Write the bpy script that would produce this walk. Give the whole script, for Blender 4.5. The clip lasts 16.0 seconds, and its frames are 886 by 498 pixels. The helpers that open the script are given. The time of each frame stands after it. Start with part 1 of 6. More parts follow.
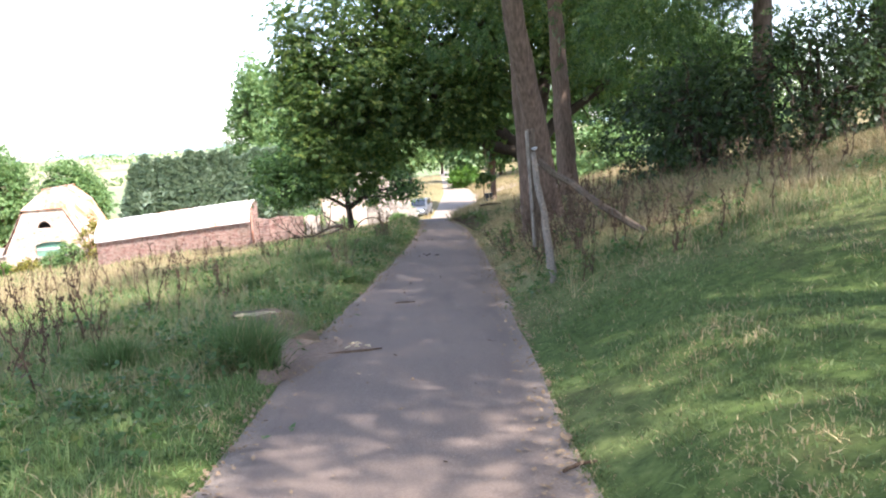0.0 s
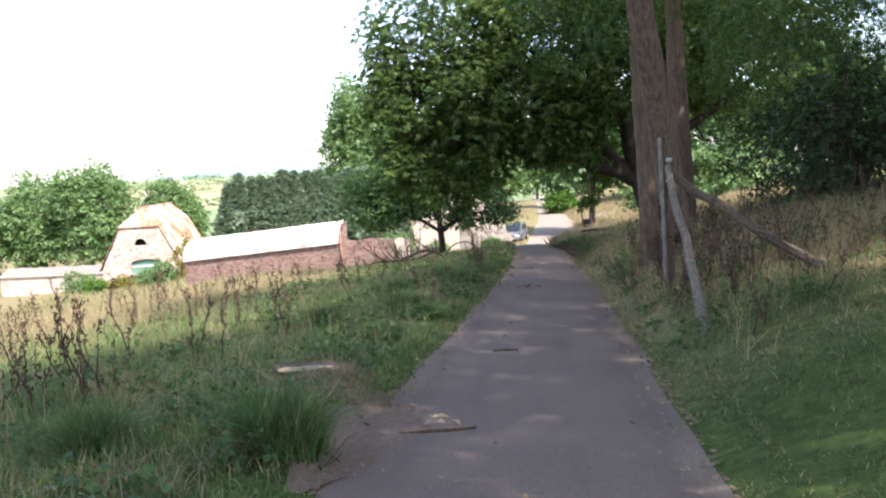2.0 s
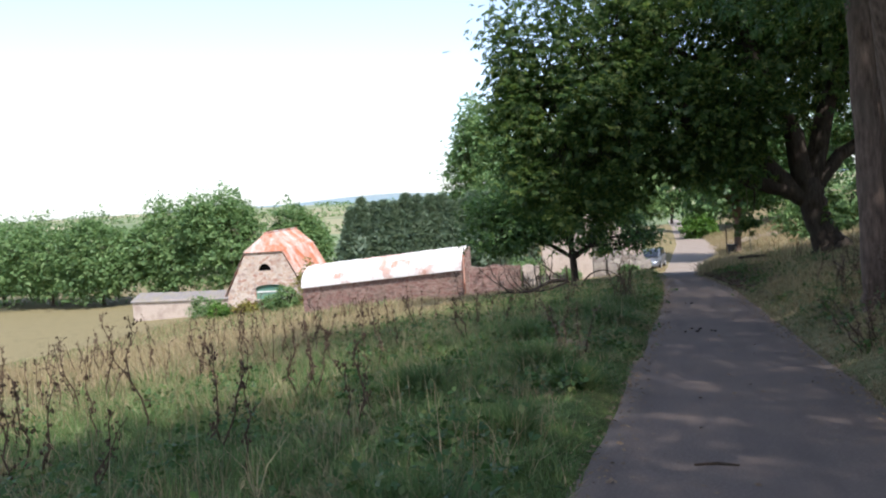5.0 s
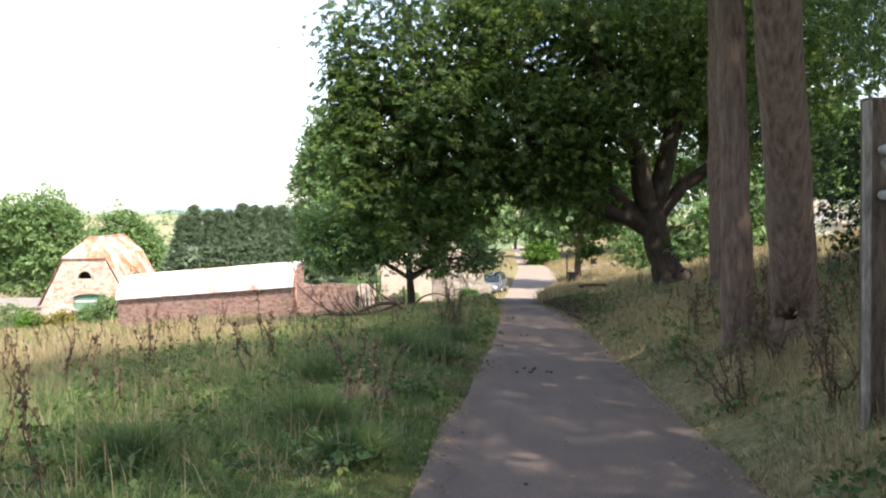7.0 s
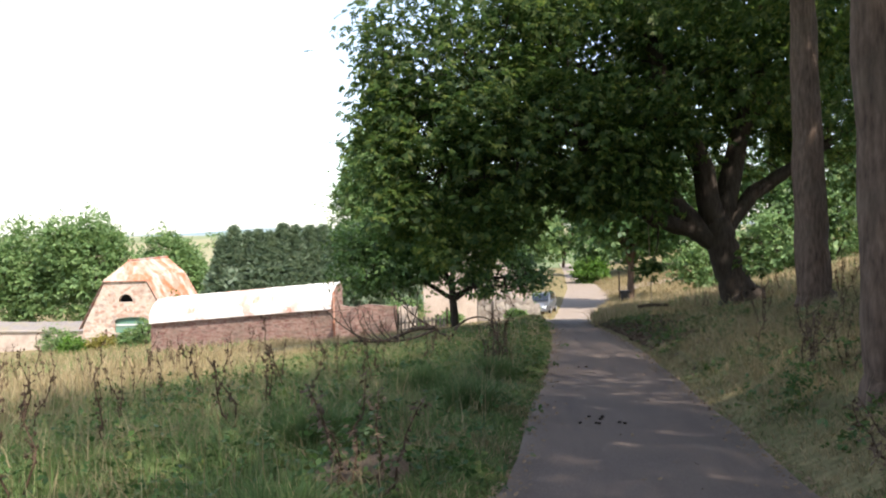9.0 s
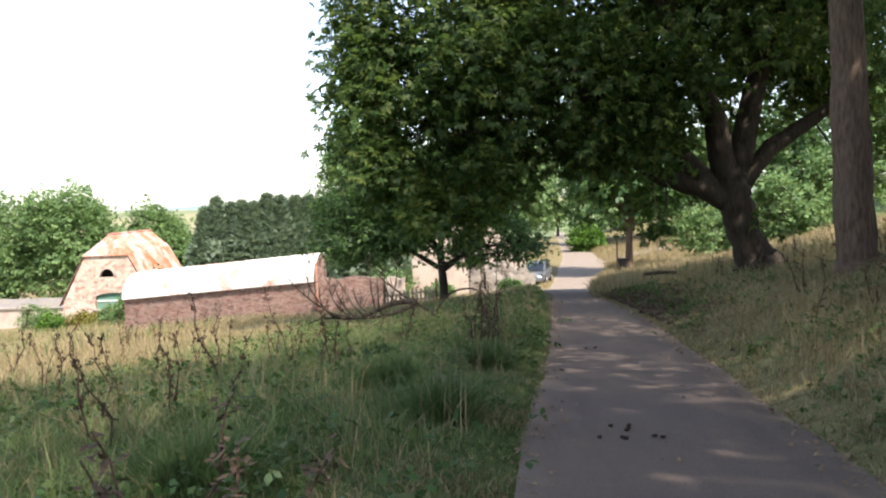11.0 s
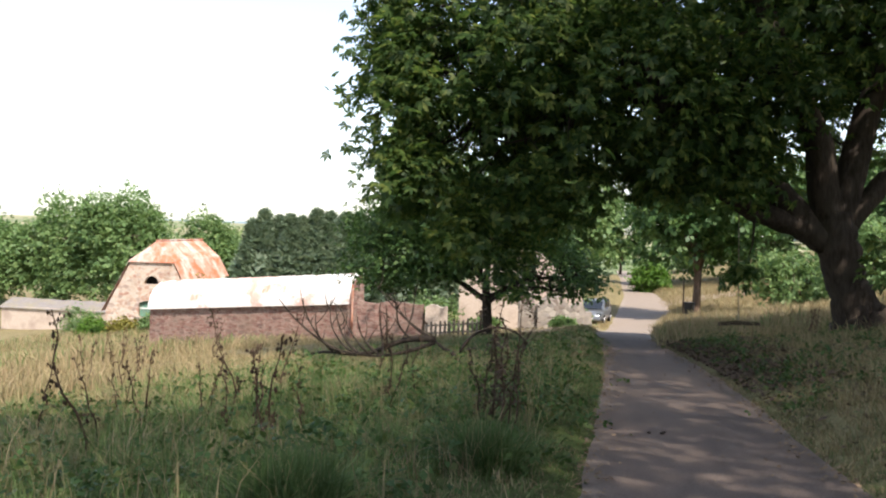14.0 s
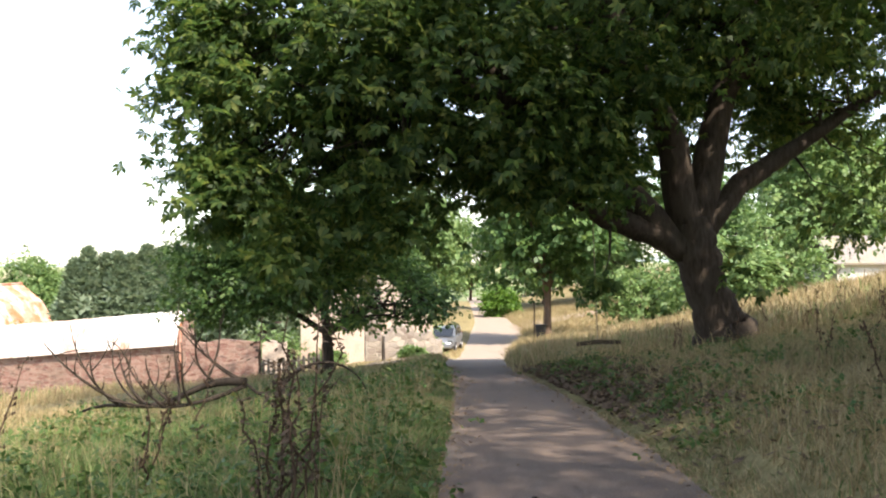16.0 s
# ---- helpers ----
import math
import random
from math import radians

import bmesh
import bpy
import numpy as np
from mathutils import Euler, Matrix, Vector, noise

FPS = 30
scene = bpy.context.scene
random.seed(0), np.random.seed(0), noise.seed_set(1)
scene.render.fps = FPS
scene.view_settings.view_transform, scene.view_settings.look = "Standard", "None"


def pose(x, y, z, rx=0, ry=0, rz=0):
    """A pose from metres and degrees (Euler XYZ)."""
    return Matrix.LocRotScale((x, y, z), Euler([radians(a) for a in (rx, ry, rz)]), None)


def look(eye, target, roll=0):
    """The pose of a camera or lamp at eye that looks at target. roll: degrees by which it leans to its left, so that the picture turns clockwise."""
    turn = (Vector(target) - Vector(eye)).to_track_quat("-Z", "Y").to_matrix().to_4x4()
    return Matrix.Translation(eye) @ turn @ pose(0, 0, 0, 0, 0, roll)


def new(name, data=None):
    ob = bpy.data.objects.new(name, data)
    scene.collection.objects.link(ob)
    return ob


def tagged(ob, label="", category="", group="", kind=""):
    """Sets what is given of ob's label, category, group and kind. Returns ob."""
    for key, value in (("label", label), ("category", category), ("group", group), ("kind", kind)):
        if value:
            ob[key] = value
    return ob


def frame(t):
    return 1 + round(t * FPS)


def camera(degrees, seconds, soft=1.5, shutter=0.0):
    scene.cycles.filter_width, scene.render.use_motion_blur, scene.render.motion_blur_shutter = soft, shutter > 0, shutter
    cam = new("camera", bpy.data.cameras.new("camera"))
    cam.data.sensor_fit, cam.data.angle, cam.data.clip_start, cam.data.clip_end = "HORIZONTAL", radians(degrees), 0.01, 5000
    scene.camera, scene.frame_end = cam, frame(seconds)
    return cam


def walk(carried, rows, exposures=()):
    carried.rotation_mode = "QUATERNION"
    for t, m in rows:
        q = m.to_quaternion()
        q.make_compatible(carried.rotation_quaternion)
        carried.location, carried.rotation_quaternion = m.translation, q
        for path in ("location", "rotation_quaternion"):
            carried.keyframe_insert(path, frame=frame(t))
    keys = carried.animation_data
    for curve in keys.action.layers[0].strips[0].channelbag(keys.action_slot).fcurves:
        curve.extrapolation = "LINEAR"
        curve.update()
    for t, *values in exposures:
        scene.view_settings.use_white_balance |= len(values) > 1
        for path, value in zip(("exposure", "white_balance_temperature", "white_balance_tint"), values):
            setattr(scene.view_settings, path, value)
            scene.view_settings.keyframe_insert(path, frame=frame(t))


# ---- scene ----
cam = camera(50.9, 16.0, soft=2.1)
SKY_STRENGTH, SUN_STRENGTH = 0.15, 3.8
METRES, EYE, TILT, LEAN, TURN = 23.5, 1.7625, -3.0, 0.0, 0.0
ROWS = [
    (0.0, 0.0, 0.0, 0.0, -0.28, -4.0, 3.96),
    (0.5, -0.0036, 0.0319, -0.002, 1.21, -3.16, 1.06),
    (1.0, -0.0053, 0.0654, -0.0037, 3.19, -2.07, 2.53),
    (1.5, -0.009, 0.0968, -0.0034, 5.58, -2.44, 1.55),
    (2.0, -0.0102, 0.129, -0.0043, 5.45, -2.12, 2.91),
    (2.5, -0.0124, 0.1579, -0.0034, 6.91, -1.89, 0.76),
    (3.0, -0.0169, 0.1901, -0.0037, 9.35, -0.89, -1.65),
    (5.5, -0.0411, 0.3473, -0.0071, 13.62, -0.09, 3.39),
    (6.0, -0.0392, 0.3801, -0.008, 6.74, -0.12, -0.84),
    (6.5, -0.0334, 0.4095, -0.0083, 2.03, 0.69, 1.88),
    (7.0, -0.0324, 0.4415, -0.0089, 3.86, 0.75, 0.28),
    (7.5, -0.0324, 0.4704, -0.009, 4.73, 0.73, 0.56),
    (8.0, -0.0332, 0.5047, -0.0089, 7.5, 1.24, 0.26),
    (8.5, -0.0353, 0.5357, -0.0089, 7.09, 2.1, 0.43),
    (11.0, -0.0416, 0.6931, -0.0133, 6.38, 0.19, 1.61),
    (11.5, -0.0424, 0.7244, -0.0138, 5.81, -0.22, -1.31),
    (12.0, -0.0394, 0.7528, -0.0139, 5.67, 0.67, -0.2),
    (12.5, -0.0397, 0.7844, -0.0145, 7.95, 1.46, -1.51),
    (13.0, -0.0391, 0.8111, -0.0143, 9.3, 1.55, -2.02),
    (13.5, -0.0384, 0.8432, -0.0147, 11.08, 1.66, -1.29),
    (14.0, -0.0384, 0.8713, -0.0147, 10.08, 1.94, -2.34),
    (14.5, -0.0338, 0.9024, -0.015, 7.71, 1.84, -1.51),
    (15.0, -0.0331, 0.9328, -0.0169, 3.7, 2.31, -3.4),
    (15.5, -0.0306, 0.9641, -0.0182, 1.53, 3.94, 2.24),
    (16.0, -0.0352, 0.9939, -0.0199, 1.04, 4.07, 0.45),
]
walk(cam, [(t, pose(0, 0, EYE, TILT, LEAN, TURN) @ pose(METRES * x, METRES * y, METRES * z, 90 + pitch, roll, yaw)) for t, x, y, z, yaw, pitch, roll in ROWS],
     [(0.0, 2.05, 6000, 16), (1.5, 1.75, 6000, 16), (3.0, 1.35, 6000, 16), (5.5, 0.72, 5700, 14), (6.5, 1.2, 6150, 14), (7.0, 1.45, 6350, 14), (7.5, 1.45, 6350, 14), (8.5, 1.15, 6300, 14), (11.0, 1.25, 6350, 14), (12.0, 1.45, 6500, 14), (12.5, 1.35, 6450, 14), (14.0, 0.98, 6400, 14), (15.0, 1.2, 6600, 14), (16.0, 1.6, 6750, 14)])

# ---- world, sun ----
SUN_DIR = Vector((0.42, -0.50, 0.80)).normalized()      # towards the sun: behind and to the right of the walk
world = bpy.data.worlds.new("sky_world")
scene.world = world
world.use_nodes = True
wn, wl = world.node_tree.nodes, world.node_tree.links
sky = wn.new("ShaderNodeTexSky")
sky.sky_type = "NISHITA"
sky.sun_disc = False
sky.sun_elevation = math.asin(SUN_DIR.z)
sky.sun_rotation = math.atan2(SUN_DIR.x, SUN_DIR.y)
sky.air_density, sky.dust_density, sky.ozone_density = 1.0, 0.8, 0.6
hazy = wn.new("ShaderNodeHueSaturation")
hazy.inputs["Saturation"].default_value = 0.74
wl.new(sky.outputs[0], hazy.inputs["Color"])
wl.new(hazy.outputs[0], wn["Background"].inputs[0])
wn["Background"].inputs[1].default_value = SKY_STRENGTH
sun_data = bpy.data.lights.new("sun", "SUN")
sun_data.energy, sun_data.angle, sun_data.color = SUN_STRENGTH, radians(0.6), (1.0, 0.93, 0.82)
sun = new("sun", sun_data)
sun.matrix_world = look(SUN_DIR * 60, (0, 0, 0))


# ---- materials ----
def material(name, rough=0.8, metal=0.0, spec=0.3):
    m = bpy.data.materials.new(name)
    m.use_nodes = True
    b = m.node_tree.nodes["Principled BSDF"]
    b.inputs["Roughness"].default_value = rough
    b.inputs["Metallic"].default_value = metal
    b.inputs["Specular IOR Level"].default_value = spec
    return m, m.node_tree.nodes, m.node_tree.links, b


def ramp(nt, source, stops):
    r = nt.nodes.new("ShaderNodeValToRGB")
    e = r.color_ramp.elements
    while len(e) < len(stops):
        e.new(0.5)
    for el, (p, c) in zip(e, stops):
        el.position, el.color = p, (*c, 1)
    nt.links.new(source, r.inputs[0])
    return r.outputs[0]


def noise_tex(nt, scale, detail=4, rough=0.6, stretch=(1, 1, 1), coords="Object"):
    tc, mp, n = nt.nodes.new("ShaderNodeTexCoord"), nt.nodes.new("ShaderNodeMapping"), nt.nodes.new("ShaderNodeTexNoise")
    mp.inputs["Scale"].default_value = stretch
    nt.links.new(tc.outputs[coords], mp.inputs[0])
    nt.links.new(mp.outputs[0], n.inputs["Vector"])
    n.inputs["Scale"].default_value, n.inputs["Detail"].default_value, n.inputs["Roughness"].default_value = scale, detail, rough
    return n.outputs["Fac"]


def mix(nt, a, b, fac, mode="MIX"):
    m = nt.nodes.new("ShaderNodeMix")
    m.data_type, m.blend_type = "RGBA", mode
    for sock, v in ((m.inputs[0], fac), (m.inputs[6], a), (m.inputs[7], b)):
        if isinstance(v, (int, float)):
            sock.default_value = v
        elif isinstance(v, tuple):
            sock.default_value = (*v, 1)
        else:
            nt.links.new(v, sock)
    return m.outputs[2]


def bump(nt, b, height, strength=0.4, dist=0.02):
    n = nt.nodes.new("ShaderNodeBump")
    n.inputs["Strength"].default_value, n.inputs["Distance"].default_value = strength, dist
    nt.links.new(height, n.inputs["Height"])
    nt.links.new(n.outputs[0], b.inputs["Normal"])


def two_scale(name, c1, c2, c3, fine=20, coarse=1.2, rough=0.85, metal=0.0, spec=0.25, relief=0.3, dist=0.01, stretch=(1, 1, 1), stain=0.6):
    """Grain from c1 to c2, with larger stains of c3."""
    m, n, l, b = material(name, rough, metal, spec)
    nt = m.node_tree
    f = noise_tex(nt, fine, 5, 0.65, stretch)
    g = noise_tex(nt, coarse, 4, 0.6)
    base = ramp(nt, f, [(0.3, c1), (0.7, c2)])
    mask = ramp(nt, g, [(0.45, (0, 0, 0)), (0.7, (stain, stain, stain))])
    l.new(mix(nt, base, c3, mask), b.inputs["Base Color"])
    bump(nt, b, f, relief, dist)
    return m


def leaf_material(name, dark, light, pale, through_light=0.4):
    m, n, l, b = material(name, 0.5, 0, 0.35)
    nt = m.node_tree
    geo = n.new("ShaderNodeNewGeometry")
    base = ramp(nt, geo.outputs["Random Per Island"], [(0.0, dark), (0.6, light), (1.0, pale)])
    big = noise_tex(nt, 0.7, 2)
    base = mix(nt, base, dark, ramp(nt, big, [(0.45, (0, 0, 0)), (0.7, (0.5, 0.5, 0.5))]))
    l.new(base, b.inputs["Base Color"])
    t = n.new("ShaderNodeBsdfTranslucent")
    l.new(mix(nt, base, (1.0, 1.0, 0.35), 0.25, "MULTIPLY"), t.inputs[0])
    ms = n.new("ShaderNodeMixShader")
    ms.inputs[0].default_value = through_light
    l.new(b.outputs[0], ms.inputs[1])
    l.new(t.outputs[0], ms.inputs[2])
    l.new(ms.outputs[0], n["Material Output"].inputs[0])
    return m


def blade_material(name, green1, green2, dry1, dry2):
    """Grass blades: the share of dry stalks is kept as an attribute of the blades."""
    m, n, l, b = material(name, 0.6, 0, 0.2)
    nt = m.node_tree
    geo, at = n.new("ShaderNodeNewGeometry"), n.new("ShaderNodeAttribute")
    at.attribute_name = "dry"
    g = ramp(nt, geo.outputs["Random Per Island"], [(0, green1), (1, green2)])
    d = ramp(nt, geo.outputs["Random Per Island"], [(0, dry1), (1, dry2)])
    base = mix(nt, g, d, at.outputs["Fac"])
    l.new(base, b.inputs["Base Color"])
    t = n.new("ShaderNodeBsdfTranslucent")
    l.new(base, t.inputs[0])
    ms = n.new("ShaderNodeMixShader")
    ms.inputs[0].default_value = 0.3
    l.new(b.outputs[0], ms.inputs[1])
    l.new(t.outputs[0], ms.inputs[2])
    l.new(ms.outputs[0], n["Material Output"].inputs[0])
    return m


def ground_material():
    m, n, l, b = material("meadow_ground", 0.95, 0, 0.1)
    nt = m.node_tree
    at = n.new("ShaderNodeAttribute")
    at.attribute_name = "dry"
    fine, mid = noise_tex(nt, 9, 6, 0.7), noise_tex(nt, 0.8, 4, 0.6)
    green = ramp(nt, fine, [(0.3, (0.030, 0.045, 0.012)), (0.55, (0.075, 0.110, 0.028)), (0.8, (0.15, 0.17, 0.06))])
    straw = ramp(nt, fine, [(0.3, (0.12, 0.10, 0.045)), (0.7, (0.33, 0.27, 0.14))])
    base = mix(nt, green, straw, at.outputs["Fac"])
    base = mix(nt, base, (0.07, 0.05, 0.03), ramp(nt, mid, [(0.55, (0, 0, 0)), (0.8, (0.6, 0.6, 0.6))]))
    far = n.new("ShaderNodeAttribute")
    far.attribute_name = "fields"
    vor, tc = n.new("ShaderNodeTexVoronoi"), n.new("ShaderNodeTexCoord")
    vor.inputs["Scale"].default_value = 0.0042
    l.new(tc.outputs["Object"], vor.inputs["Vector"])
    sep = n.new("ShaderNodeSeparateColor")
    l.new(vor.outputs["Color"], sep.inputs[0])
    fields = ramp(nt, sep.outputs[0], [(0.0, (0.38, 0.32, 0.19)), (0.35, (0.15, 0.19, 0.09)), (0.6, (0.44, 0.38, 0.24)), (0.9, (0.20, 0.24, 0.12))])
    base = mix(nt, base, fields, far.outputs["Fac"])
    l.new(base, b.inputs["Base Color"])
    bump(nt, b, fine, 0.6, 0.05)
    return m


def asphalt_material():
    m, n, l, b = material("worn_asphalt", 0.88, 0, 0.25)
    nt = m.node_tree
    grit, patch, streak = noise_tex(nt, 60, 4, 0.7), noise_tex(nt, 0.7, 5, 0.6), noise_tex(nt, 1.0, 4, 0.6, (2.2, 0.25, 1))
    base = ramp(nt, grit, [(0.25, (0.096, 0.071, 0.055)), (0.55, (0.182, 0.136, 0.107)), (0.85, (0.32, 0.25, 0.20))])
    base = mix(nt, base, (0.20, 0.147, 0.110), ramp(nt, patch, [(0.42, (0, 0, 0)), (0.68, (0.65, 0.65, 0.65))]))
    base = mix(nt, base, (0.110, 0.084, 0.070), ramp(nt, streak, [(0.5, (0, 0, 0)), (0.75, (0.6, 0.6, 0.6))]))
    at = n.new("ShaderNodeAttribute")
    at.attribute_name = "gravel"
    base = mix(nt, base, ramp(nt, grit, [(0.3, (0.22, 0.17, 0.13)), (0.7, (0.42, 0.35, 0.28))]), at.outputs["Fac"])
    l.new(base, b.inputs["Base Color"])
    bump(nt, b, grit, 0.35, 0.006)
    return m


def bark_material(name, c1, c2, c3, scale=9):
    m, n, l, b = material(name, 0.9, 0, 0.15)
    nt = m.node_tree
    f = noise_tex(nt, scale * 1.9, 4, 0.6, (1, 1, 0.22))
    w = noise_tex(nt, scale * 3, 4, 0.6, (1, 1, 0.3))
    g = noise_tex(nt, 1.3, 4)
    base = ramp(nt, f, [(0.3, c1), (0.65, c2)])
    base = mix(nt, base, c3, ramp(nt, g, [(0.5, (0, 0, 0)), (0.7, (0.55, 0.55, 0.55))]))
    l.new(base, b.inputs["Base Color"])
    bump(nt, b, mix(nt, f, w, 0.3), 1.0, 0.035)
    return m


def masonry_material(name, stones, mortar, scale, stain, flat=(1, 1, 1.5), joint=0.05):
    """Rubble or brick: irregular cells in their own colours with recessed mortar."""
    m, n, l, b = material(name, 0.92, 0, 0.15)
    nt = m.node_tree
    tc, mp = n.new("ShaderNodeTexCoord"), n.new("ShaderNodeMapping")
    mp.inputs["Scale"].default_value = flat
    l.new(tc.outputs["Object"], mp.inputs[0])
    cells, edges = n.new("ShaderNodeTexVoronoi"), n.new("ShaderNodeTexVoronoi")
    edges.feature = "DISTANCE_TO_EDGE"
    for v in (cells, edges):
        v.inputs["Scale"].default_value = scale
        l.new(mp.outputs[0], v.inputs["Vector"])
    sep = n.new("ShaderNodeSeparateColor")
    l.new(cells.outputs["Color"], sep.inputs[0])
    c = ramp(nt, sep.outputs[0], [(i / max(1, len(stones) - 1), s) for i, s in enumerate(stones)])
    grain, big = noise_tex(nt, 25, 5), noise_tex(nt, 0.6, 4)
    c = mix(nt, c, (0.1, 0.08, 0.06), ramp(nt, grain, [(0.5, (0, 0, 0)), (0.8, (0.5, 0.5, 0.5))]))
    e = ramp(nt, edges.outputs["Distance"], [(0.0, (1, 1, 1)), (joint, (0, 0, 0))])
    c = mix(nt, c, mortar, e)
    c = mix(nt, c, stain, ramp(nt, big, [(0.5, (0, 0, 0)), (0.72, (0.6, 0.6, 0.6))]))
    l.new(c, b.inputs["Base Color"])
    bump(nt, b, ramp(nt, edges.outputs["Distance"], [(0, (0, 0, 0)), (joint * 1.6, (1, 1, 1))]), 0.7, 0.03)
    return m


def corrugated_material(name, paint1, paint2, rust1, rust2, cover, rough=0.6):
    m, n, l, b = material(name, rough, 0, 0.35)
    nt = m.node_tree
    big, fine, runs = noise_tex(nt, 0.55, 6, 0.7), noise_tex(nt, 18, 4), noise_tex(nt, 2.0, 4, 0.6, (1.6, 0.25, 0.25))
    paint = ramp(nt, fine, [(0.3, paint1), (0.7, paint2)])
    rust = ramp(nt, fine, [(0.3, rust1), (0.7, rust2)])
    mask = mix(nt, ramp(nt, big, [(cover, (0, 0, 0)), (cover + 0.07, (1, 1, 1))]), ramp(nt, runs, [(cover + 0.02, (0, 0, 0)), (cover + 0.16, (1, 1, 1))]), 0.4)
    l.new(mix(nt, paint, rust, mask), b.inputs["Base Color"])
    bump(nt, b, fine, 0.2, 0.004)
    return m


def glass_material():
    m, n, l, b = material("car_glass", 0.06, 0, 0.6)
    b.inputs["Base Color"].default_value = (0.02, 0.025, 0.03, 1)
    return m


